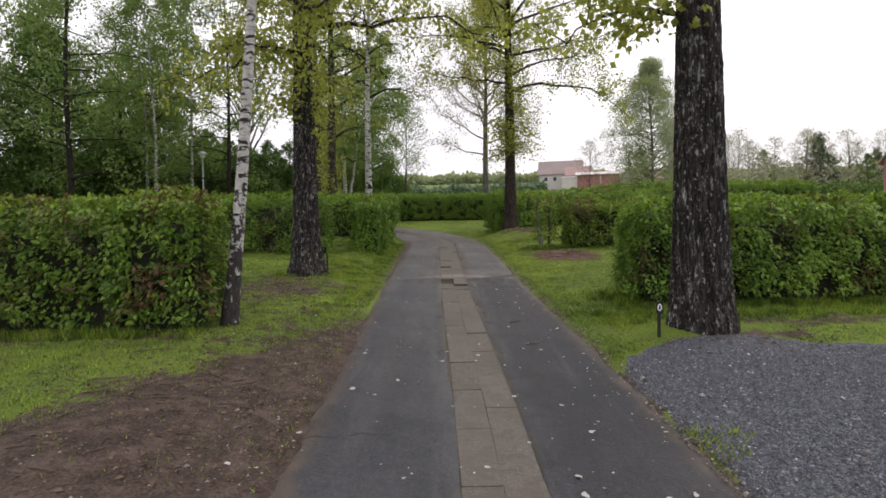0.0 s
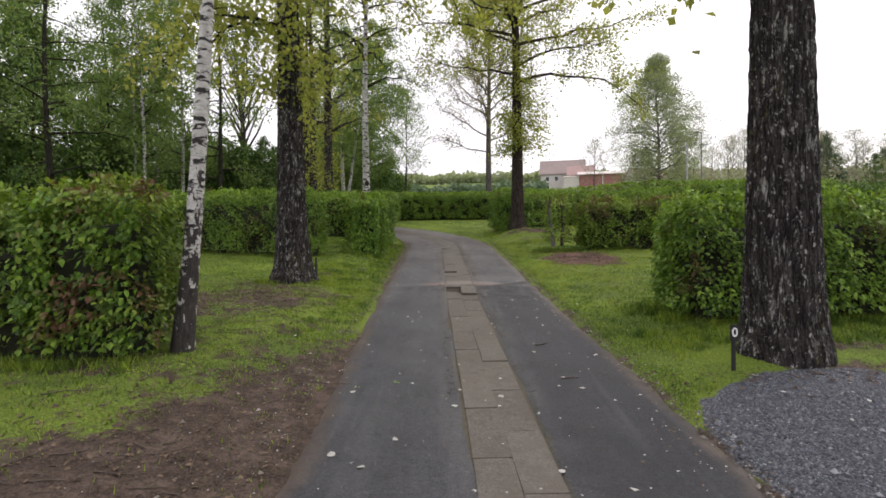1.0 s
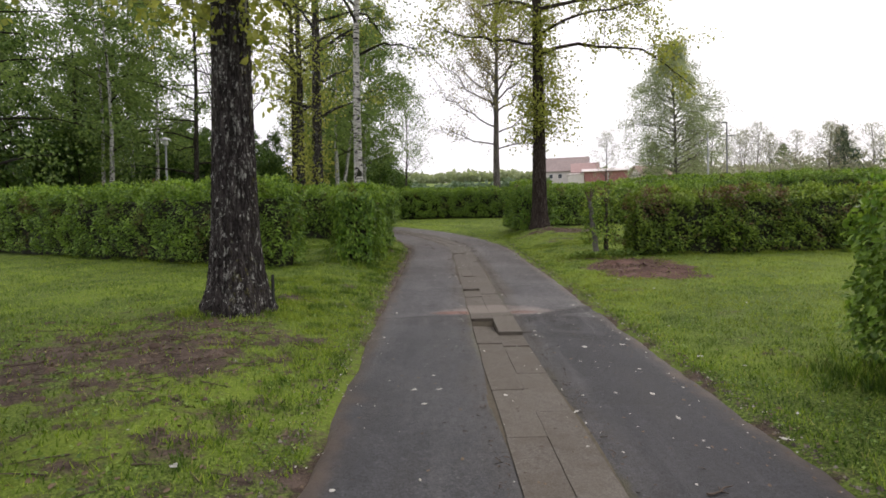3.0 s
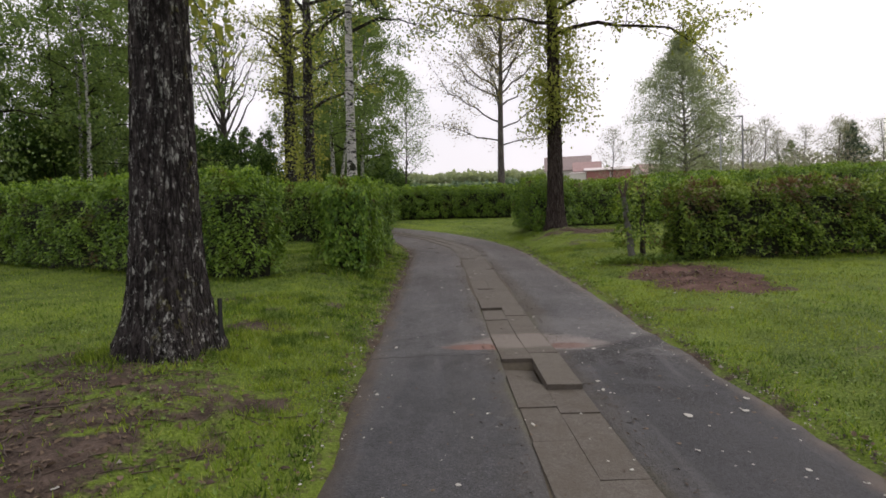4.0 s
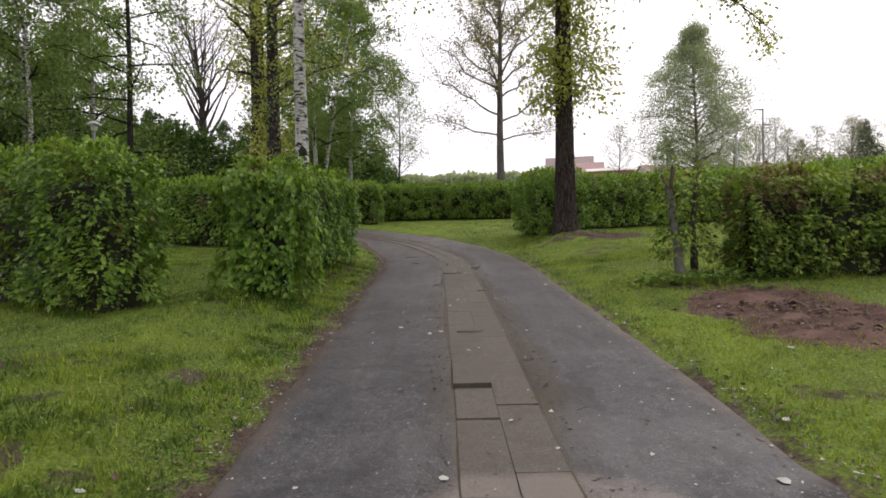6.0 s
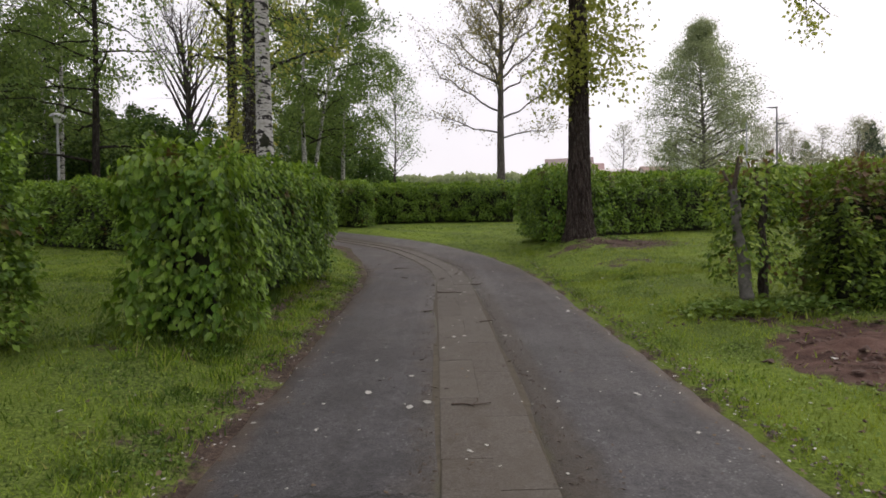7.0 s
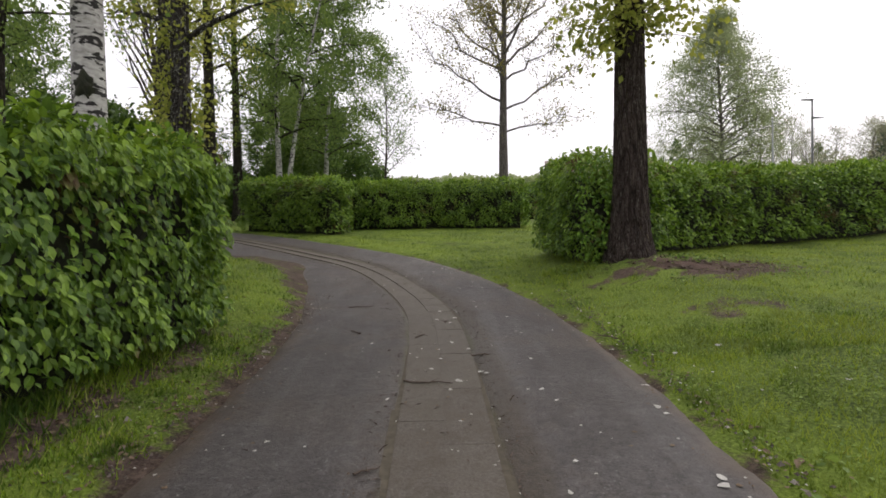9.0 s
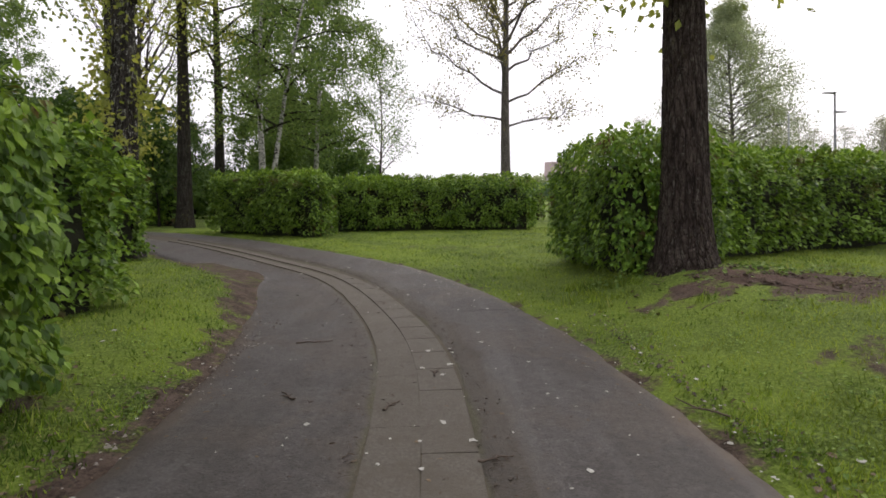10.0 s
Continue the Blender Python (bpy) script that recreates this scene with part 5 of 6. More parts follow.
for k in range(46):
    y = wood_rng.uniform(40, 75)
    x = wood_rng.uniform(-48, -12 - max(0, 58 - y) * 0.4)
    plant("shrub", x, y, wood_rng.uniform(0.7, 1.15), wood_rng.uniform(0, 360))
for x, y, sz in ((-7.6, 66, 1.0), (-9, 60, 0.9), (-5.6, 70, 0.8), (-10.5, 57, 1.0), (-6.8, 74, 1.2), (-25, 33, 1.0), (-31, 33, 1.1), (-37, 40, 1.2), (-28, 29, 0.9), (-15, 44.5, 1.0), (-17.5, 47, 1.15), (-20, 50, 1.2), (-22.5, 54, 1.2), (-13.2, 47, 0.9), (-25, 57, 1.3)):
    plant("shrub", x, y, sz, wood_rng.uniform(0, 360))
for k in range(40):
    x = 40 + k * 2.5 + wood_rng.uniform(-1.5, 1.5)
    plant("bare" if k % 6 else "broad", x, wood_rng.uniform(104, 124), wood_rng.uniform(0.7, 1.0) * (0.7 if k % 6 == 0 else 1.0), wood_rng.uniform(0, 360))
for x, y, sz in ((96, 118, 0.8), (88, 125, 0.7)):
    plant("fir", x, y, sz, 40)
plant("bare", 20.5, 74, 0.6, 10)
plant("bare", 34.5, 75, 0.7, 80)


def tree_belt(name, line, depth, height, n, size, leaf, seed, label):
    """A far wood too distant to count: one uneven mass of foliage."""
    rng = np.random.default_rng(seed)
    line = np.array(line, float)
    s = np.concatenate([[0], np.cumsum(np.linalg.norm(np.diff(line, axis=0), axis=1))])
    d = rng.random(n) * s[-1]
    x, y = np.interp(d, s, line[:, 0]), np.interp(d, s, line[:, 1]) + rng.uniform(-0.5, 0.5, n) * depth
    crown = height * (0.62 + 0.2 * wave(d / height * 1.6, y * 0.05, 1.0, seed) + 0.16 * wave(d / height * 5.0, y * 0.1, 1.0, seed + 1))
    z = rise(x, y) + crown * rng.random(n) ** 0.7
    P = np.stack([x, y, z], 1)
    V, Q = leaf_arrays(P, unit(rng.normal(0, 1, (n, 3))), unit(rng.normal(0, 1, (n, 3))), size * rng.uniform(0.5, 1.4, n), size * rng.uniform(0.5, 1.2, n))
    tagged(new(name, fast_mesh(name, V, Q, leaf)), label, "woods", kind="stuff")


# haze on the far belts is painted as pale leaf colours
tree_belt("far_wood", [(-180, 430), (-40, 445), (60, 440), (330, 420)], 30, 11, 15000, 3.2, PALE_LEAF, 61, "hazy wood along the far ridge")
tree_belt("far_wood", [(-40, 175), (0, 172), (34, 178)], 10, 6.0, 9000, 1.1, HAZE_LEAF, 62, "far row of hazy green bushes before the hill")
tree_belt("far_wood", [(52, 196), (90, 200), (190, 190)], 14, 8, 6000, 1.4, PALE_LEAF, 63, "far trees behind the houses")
tree_belt("far_wood", [(-30, 110), (3, 108), (16, 112)], 5, 3.0, 4500, 0.55, WOOD_LEAF, 64, "far hedge-like row of green bushes")
tree_belt("far_wood", [(30, 84), (50, 92), (110, 98)], 5, 4.0, 8000, 0.5, WOOD_LEAF, 65, "green bushes before the distant trees")
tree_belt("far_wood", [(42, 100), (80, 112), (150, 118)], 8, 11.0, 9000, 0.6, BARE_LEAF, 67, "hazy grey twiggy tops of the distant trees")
tree_belt("far_wood", [(-75, 34), (-42, 47), (-24, 58), (-11, 74)], 9, 5.5, 12000, 0.62, WOOD_LEAF, 68, "dark undergrowth of the wood")
tree_belt("far_wood", [(-48, 64), (-24, 74), (-13, 84)], 8, 7.5, 7000, 0.6, WOOD_LEAF, 69, "dark bushes behind a pollarded tree")
tree_belt("far_wood", [(-95, 20), (-62, 60), (-50, 105), (-8, 112)], 12, 6.5, 14000, 0.7, WOOD_LEAF, 66, "dense depth of the wood behind the trees")


# ---- houses far off ----
def build_house(name, x, y, wide, deep, wall_h, roof_h, turn, wall, roof, label, windows=(), over=0.5, base=0.0):
    root = thing(name, x, y, None, label, "house")
    root.location.z += base
    root.rotation_euler = (0, 0, radians(turn))
    bm = bmesh.new()
    a, b = wide / 2, deep / 2
    pts = [(-a, -b), (a, -b), (a, b), (-a, b)]
    lo = [bm.verts.new((px, py, -3.0)) for px, py in pts]
    hi = [bm.verts.new((px, py, wall_h)) for px, py in pts]
    g0, g1 = bm.verts.new((-a, 0, wall_h + roof_h)), bm.verts.new((a, 0, wall_h + roof_h))
    for i in range(4):
        bm.faces.new((lo[i], lo[(i + 1) % 4], hi[(i + 1) % 4], hi[i]))
    bm.faces.new((hi[1], hi[2], g1))
    bm.faces.new((hi[3], hi[0], g0))
    body = part("wall", bm, wall, root)
    for sgn in (-1, 1):
        bm = bmesh.new()
        k = roof_h / b
        e = over
        z0 = wall_h - e * k + 0.06
        zt = wall_h + roof_h + 0.06
        vs = [(-a - e, sgn * (b + e), z0), (a + e, sgn * (b + e), z0), (a + e, 0, zt), (-a - e, 0, zt)]
        dn = [bm.verts.new(v) for v in vs]
        up = [bm.verts.new((v[0], v[1], v[2] + 0.22)) for v in vs]
        bm.faces.new(dn)
        bm.faces.new(up[::-1])
        for i in range(4):
            bm.faces.new((dn[i], dn[(i + 1) % 4], up[(i + 1) % 4], up[i]))
        bmesh.ops.recalc_face_normals(bm, faces=bm.faces)
        part("roof", bm, roof, root)
    for wx, wz, ww, wh in windows:
        w = part("window", box_bm(bmesh.new(), wx - ww / 2, -b - 0.06, wz, wx + ww / 2, -b + 0.02, wz + wh), WHITE, root)
        part("pane", box_bm(bmesh.new(), wx - ww / 2 + 0.12, -b - 0.09, wz + 0.12, wx + ww / 2 - 0.12, -b - 0.05, wz + wh - 0.12), PANE, w)
    return root


build_house("house", 42.5, 190, 14.5, 11, 7.0, 4.8, -13, RENDERED, ROOF_BROWN, "pale house with a brown tiled roof on the rise", [(-5, 4.4, 1.4, 1.6), (-2, 4.4, 1.4, 1.6), (-5, 1.4, 1.4, 1.6)])
build_house("house", 46.5, 181, 8.0, 8, 6.6, 3.0, -13, RENDERED, ROOF_RED, "house with a reddish tiled roof before the pale house", [(-2, 2.6, 1.2, 1.4), (1, 2.6, 1.2, 1.4)])
build_house("shed", 42.0, 175, 4.8, 7, 5.7, 0.5, -13, RENDERED, ROOF_PALE, "small cream rendered outbuilding with a flat roof", over=0.15)
build_house("barn", 50.6, 173, 12.6, 8, 6.6, 1.0, -13, BARN_RED, ROOF_PALE, "long red timber barn with a pale roof", [(0.6, 2.9, 0.35, 3.2)], over=0.7)
build_house("house", 68, 182, 10, 9, 5.0, 3.4, 8, RENDERED, ROOF_RED, "distant house with a red roof", [(-2.5, 2.2, 1.2, 1.4), (0.5, 2.2, 1.2, 1.4)])
build_house("house", 84, 186, 9, 9, 4.6, 3.0, -6, RENDERED, ROOF_BROWN, "distant house with a brown roof", [(-2.0, 2.2, 1.2, 1.4), (1.0, 2.2, 1.2, 1.4)])
build_house("house", 69.5, 73, 11, 9, 5.6, 4.0, 4, BARN_RED, ROOF_RED, "reddish house at the site's border", [(-2.5, 2.2, 1.2, 1.4), (0.5, 2.2, 1.2, 1.4)])


# ---- lamps and poles ----
def street_lamp(x, y, height, second, label):
    root = thing("street_lamp", x, y, None, label, "street lamp", "street lamps")
    V, Q, _ = tubes([(np.array([(0, 0, -0.3), (0, 0, height * 0.5), (0, 0, height)]), np.array([0.085, 0.07, 0.05]))], 12)
    part("pole", fast_mesh("pole", V, Q, LAMP_HEAD, True), LAMP_HEAD, root)
    for z, sgn in ((height, -1), (second, 1)):
        bm = bmesh.new()
        bmesh.ops.create_cube(bm, size=1, matrix=Matrix.Translation((sgn * 0.36, 0, z)) @ Matrix.Diagonal((0.8, 0.26, 0.10, 1)))
        for v in bm.verts:
            if abs(v.co.x) > 0.6:
                v.co.z = z + (v.co.z - z) * 0.45
                v.co.y *= 0.7
        bmesh.ops.bevel(bm, geom=bm.edges[:], offset=0.03, segments=2, affect="EDGES")
        part("lamp_head", bm, LAMP_HEAD, root)


street_lamp(25.4, 54.2, 7.0, 5.8, "tall grey street lamp with two flat heads")
pole = thing("flagpole", 27.3, 61.5, None, "plain slender grey pole beside the birch", "pole")
V, Q, _ = tubes([(np.array([(0, 0, -0.3), (0, 0, 3.5), (0, 0, 6.9)]), np.array([0.10, 0.08, 0.055]))], 10)
part("shaft", fast_mesh("shaft", V, Q, POLE, True), POLE, pole)


def path_lamp(x, y, height):
    root = thing("path_lamp", x, y, None, "grey path lamp with a domed pale hood", "lamp", "path lamps under the trees")
    V, Q, _ = tubes([(np.array([(0, 0, -0.2), (0, 0, height * 0.5), (0, 0, height - 0.15)]), np.array([0.07, 0.06, 0.05]))], 12)
    part("pole", fast_mesh("pole", V, Q, POLE, True), POLE, root)
    bm = bmesh.new()
    bmesh.ops.create_uvsphere(bm, u_segments=20, v_segments=10, radius=0.3, matrix=Matrix.Translation((0, 0, height)) @ Matrix.Diagonal((1, 1, 0.6, 1)))
    bmesh.ops.delete(bm, geom=[v for v in bm.verts if v.co.z < height - 0.02], context="VERTS")
    bmesh.ops.solidify(bm, geom=bm.faces[:], thickness=0.03)
    part("hood", bm, LAMP_HOOD, root)
    bm = bmesh.new()
    bmesh.ops.create_cone(bm, segments=16, radius1=0.12, radius2=0.17, depth=0.28, cap_ends=True, matrix=Matrix.Translation((0, 0, height - 0.1)))
    part("diffuser", bm, WHITE, root)


path_lamp(-16.4, 37.1, 5.0)

# ---- the stem at the hedge end ----
def grey_stem(x, y, points, radius, label, bark=FAR_BARK):
    root = thing("hornbeam_plant", x, y, None, label, "shrub", "bare hornbeam plants")
    pts = np.array(points, float)
    u = np.linspace(0, 1, len(pts))
    g = np.linspace(0, 1, 30)
    P = np.stack([np.interp(g, u, pts[:, i]) for i in range(3)], 1)
    P[:, 0] += 0.012 * np.sin(g * 17)
    r = radius * (1.25 - 0.5 * g + 0.14 * np.sin(g * 23) ** 2)
    V, Q, _ = tubes([(P, r)], 16)
    part("bole", fast_mesh("bole", V, Q, bark, True), bark, root)
    for dx, dy, ln in ((0.12, 0.05, 0.4), (-0.1, 0.08, 0.35), (0.02, -0.1, 0.45)):
        V, Q, _ = tubes([(np.array([P[-2], P[-2] + (dx * 0.5, dy * 0.5, ln * 0.5), P[-2] + (dx, dy, ln)]), np.array([0.03, 0.024, 0.014]))], 7)
        part("cut_branch", fast_mesh("cut_branch", V, Q, TWIG, True), TWIG, root)


grey_stem(3.84, 20.6, [(0.05, 0, -0.1), (0.02, 0, 0.25), (-0.03, 0, 0.7), (-0.09, 0.02, 1.1), (-0.13, 0.03, 1.55)], 0.066, "knobbly grey hornbeam stem at the hedge's end", STEM_BARK)
grey_stem(4.2, 20.85, [(0, 0, -0.1), (0.03, 0, 0.5), (0.02, 0.02, 1.0), (0.06, 0.03, 1.5)], 0.05, "dark bent hornbeam stem inside the hedge")
for k, x in enumerate((5.9, 6.95, 8.0, 9.1)):
    grey_stem(x, 20.72, [(0, 0, -0.1), (0.04, 0, 0.5), (0.0, 0.02, 1.0), (0.05 * (-1) ** k, 0.03, 1.55)], 0.055, "dark hornbeam stem showing through a thin hedge")


# ---- pitch number posts ----
def number_post(x, y, height, turn, text, label):
    root = thing("number_post", x, y, None, label, "sign post", "pitch number posts")
    root.rotation_euler = (0, 0, radians(turn))
    part("post", box_bm(bmesh.new(), -0.022, -0.012, -0.1, 0.022, 0.012, height, 0.004), BLACK, root)
    if text:
        plate = part("plate", box_bm(bmesh.new(), -0.05, -0.024, height - 0.17, 0.05, -0.013, height + 0.01, 0.004), BLACK, root)
        cu = bpy.data.curves.new("number", "FONT")
        cu.body, cu.size, cu.align_x, cu.align_y, cu.extrude = text, 0.14, "CENTER", "CENTER", 0.001
        cu.offset = 0.001
        cu.materials.append(WHITE)
        ob = new("number", cu)
        ob.parent = plate
        ob.matrix_basis = pose(0, -0.026, height - 0.08, 90, 0, 0)


number_post(3.08, 7.42, 0.55, 4, "0", "short black post with a white number on its plate")
number_post(-2.9, 13.47, 0.55, 60, "", "short black number post seen edge-on beside a poplar")


# ---- slabs along the middle of the road ----
def slab_mesh(name, length, width=0.309, thick=0.07, bevel=0.006):
    bm = box_bm(bmesh.new(), -width / 2, 0, -thick, width / 2, length, 0, bevel)
    me = bpy.data.meshes.new(name)
    bm.to_mesh(me)
    bm.free()
    me.materials.append(SLAB)
    return me


def cut_slab(outline, thick=0.06):
    """A slab with a broken outline."""
    bm = bmesh.new()
    lo = [bm.verts.new((x, y, -thick)) for x, y in outline]
    hi = [bm.verts.new((x, y, 0.0)) for x, y in outline]
    bm.faces.new(hi)
    bm.faces.new(lo[::-1])
    for i in range(len(outline)):
        bm.faces.new((lo[i], lo[(i + 1) % len(outline)], hi[(i + 1) % len(outline)], hi[i]))
    bmesh.ops.recalc_face_normals(bm, faces=bm.faces)
    me = bpy.data.meshes.new("slab")
    bm.to_mesh(me)
    bm.free()
    me.materials.append(SLAB)
    return me


def lay_slabs():
    rng = np.random.default_rng(5)
    s = np.arange(len(LINE)) * 0.1
    y0 = float(np.interp(0.0, LINE[:, 1], s))
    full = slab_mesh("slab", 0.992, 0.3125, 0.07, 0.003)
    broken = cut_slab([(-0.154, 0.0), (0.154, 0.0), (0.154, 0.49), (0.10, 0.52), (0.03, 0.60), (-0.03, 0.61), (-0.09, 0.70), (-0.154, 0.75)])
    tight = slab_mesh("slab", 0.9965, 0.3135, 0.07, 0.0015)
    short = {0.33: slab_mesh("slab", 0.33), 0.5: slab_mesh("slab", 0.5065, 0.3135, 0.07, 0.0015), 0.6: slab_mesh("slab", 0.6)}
    for side in (-1, 1):
        start = y0 + (-1.25 if side < 0 else -0.78)
        d = start
        end = s[-1] - 12.0
        while d < end:
            ln, me = 0.99, full
            px, py = np.interp(d, s, LINE[:, 0]), np.interp(d, s, LINE[:, 1])
            lift, tip, roll = rng.normal(0, 0.003), rng.normal(0, 0.15), rng.normal(0, 0.25)
            if py > 16.6:
                lift, tip, roll = lift * 0.1, tip * 0.1, roll * 0.15
            if py > 16.6:
                me = tight
            bend = py > 24.5
            if bend:
                ln, me = 0.5, short[0.5]
            if side < 0 and 11.6 < py < 11.8:
                ln, me = 0.6, short[0.6]
            elif side < 0 and 12.2 < py < 12.4:
                me, lift, tip, roll = broken, 0.004, 0.3, 0.0
            elif side < 0 and 13.3 < py < 13.6:
                lift, tip = 0.03, -1.7
            elif side < 0 and 15.3 < py < 15.6:
                ln, me = 0.6, short[0.6]
            elif side < 0 and 15.9 < py < 16.2:
                lift, tip = 0.036, -2.0
            elif side > 0 and 12.05 < py < 12.3:
                ln, me = 0.5, short[0.5]
            elif side > 0 and 12.55 < py < 12.8:
                lift, tip, roll = 0.05, -2.9, 0.8
            px2, py2 = np.interp(d + ln, s, LINE[:, 0]), np.interp(d + ln, s, LINE[:, 1])
            rx, ry = np.interp(d + ln / 2, s, RIGHT[:, 0]), np.interp(d + ln / 2, s, RIGHT[:, 1])
            off = side * 0.157 + rng.normal(0, 0.003 if py < 16.6 else 0.001)
            yaw = math.degrees(math.atan2(-(px2 - px), py2 - py)) + rng.normal(0, 0.25)

            def level(ax, ay):
                return TAN * max(ay, -40) + 0.42 * float(ease(26, 39, ay)) + float(heave(ax, ay)) + 0.02
            x, y = px + rx * off, py + ry * off
            z0, z1 = level(x, y), level(px2 + rx * off, py2 + ry * off)
            ob = new("slab", me)
            ob.parent = ROAD
            ob.matrix_basis = pose(x, y, z0 + lift, math.degrees(math.atan2(z1 - z0, ln)) + tip, roll, yaw)
            d += ln + 0.005 if me is not broken else 1.125


lay_slabs()


def sunken_piece():
    """The broken-off end of a slab, sunk into the hole."""
    ob = new("slab", cut_slab([(-0.15, 0.22), (-0.08, 0.18), (-0.02, 0.10), (0.04, 0.09), (0.10, 0.02), (0.15, 0.0), (0.15, 0.48), (-0.15, 0.48)]))
    ob.parent = ROAD
    ob.matrix_basis = pose(0.147, 12.96, TAN * 12.96 - 0.030, SLOPE + 0.8, 3.0, 1.5)


sunken_piece()


# ---- gravel, grass, litter ----
def scatter_gravel():
    rng = np.random.default_rng(3)
    n = 46000
    x, y = rng.uniform(1.9, 7.4, n), 3.0 + 4.8 * rng.random(n)
    _, _, g = soil_map(x, y)
    ok = rng.random(n) < g ** 2
    x, y = x[ok], y[ok]
    n = len(x)
    r = rng.gamma(4.0, 0.0024, n)
    octa = np.array([(1, 0, 0), (0, 1, 0), (-1, 0, 0), (0, -1, 0), (0, 0, 0.8), (0, 0, -0.6)])
    tri = np.array([(0, 1, 4), (1, 2, 4), (2, 3, 4), (3, 0, 4), (1, 0, 5), (2, 1, 5), (3, 2, 5), (0, 3, 5)])
    V = octa[None] * r[:, None, None] * rng.uniform(0.6, 1.4, (n, 1, 3)) * rng.uniform(0.75, 1.25, (n, 6, 1))
    a = rng.uniform(0, 6.28, n)
    c, s = np.cos(a)[:, None], np.sin(a)[:, None]
    V = np.stack([V[..., 0] * c - V[..., 1] * s, V[..., 0] * s + V[..., 1] * c, V[..., 2]], -1)
    V += np.stack([x, y, rise(x, y) + r * 0.2], 1)[:, None]
    F = (np.arange(n)[:, None, None] * 6 + tri).reshape(-1, 3)
    tagged(new("gravel", fast_mesh("gravel", V.reshape(-1, 3), F, STONE)), "loose blue-grey stone chippings on the parking bay", "gravel", kind="stuff")


scatter_gravel()


def scatter_grit():
    """Pinkish grit washed along the road edges and over the bare earth."""
    rng = np.random.default_rng(4)
    n = 7000
    y = 3.0 + 24.0 * rng.random(n) ** 1.5
    left = rng.random(n) < 0.5
    x = np.where(left, -1.45 - rng.gamma(1.4, 0.16, n) * (1 + 2.0 * ease(9, 4, y)), 2.05 + rng.gamma(1.2, 0.08, n))
    r = rng.gamma(3.0, 0.0028, n)
    pyr = np.array([(1, 0, 0), (-0.5, 0.87, 0), (-0.5, -0.87, 0), (0, 0, 0.9)])
    tri = np.array([(0, 1, 3), (1, 2, 3), (2, 0, 3)])
    V = pyr[None] * r[:, None, None] * rng.uniform(0.6, 1.4, (n, 4, 3))
    V += np.stack([x, y, rise(x, y) + 0.03], 1)[:, None]
    tagged(new("grit", fast_mesh("grit", V.reshape(-1, 3), (np.arange(n)[:, None, None] * 4 + tri).reshape(-1, 3), GRIT)), "pinkish grit along the road edges", "gravel", kind="stuff")


scatter_grit()


def blades(rng, x, y, length, name, label, mat, wide=0.006):
    n = len(x)
    o = offset_from_road(x, y)
    z = rise(x, y) + 0.02 * ease(0.0, 0.3, np.abs(o) - road_width(y))
    a = rng.uniform(0, 6.28, n)
    lean = rng.uniform(0.1, 0.9, n) * length
    b = rng.uniform(0, 6.28, n)
    w = wide * rng.uniform(0.6, 1.4, n)
    c = np.stack([x, y, z], 1)
    side = np.stack([np.cos(a) * w, np.sin(a) * w, 0 * w], 1)
    tip = c + np.stack([np.cos(b) * lean, np.sin(b) * lean, length], 1)
    V = np.stack([c - side, c + side, tip], 1).reshape(-1, 3)
    tagged(new(name, fast_mesh(name, V, np.arange(3 * n).reshape(-1, 3), mat)), label, "grass", kind="stuff")


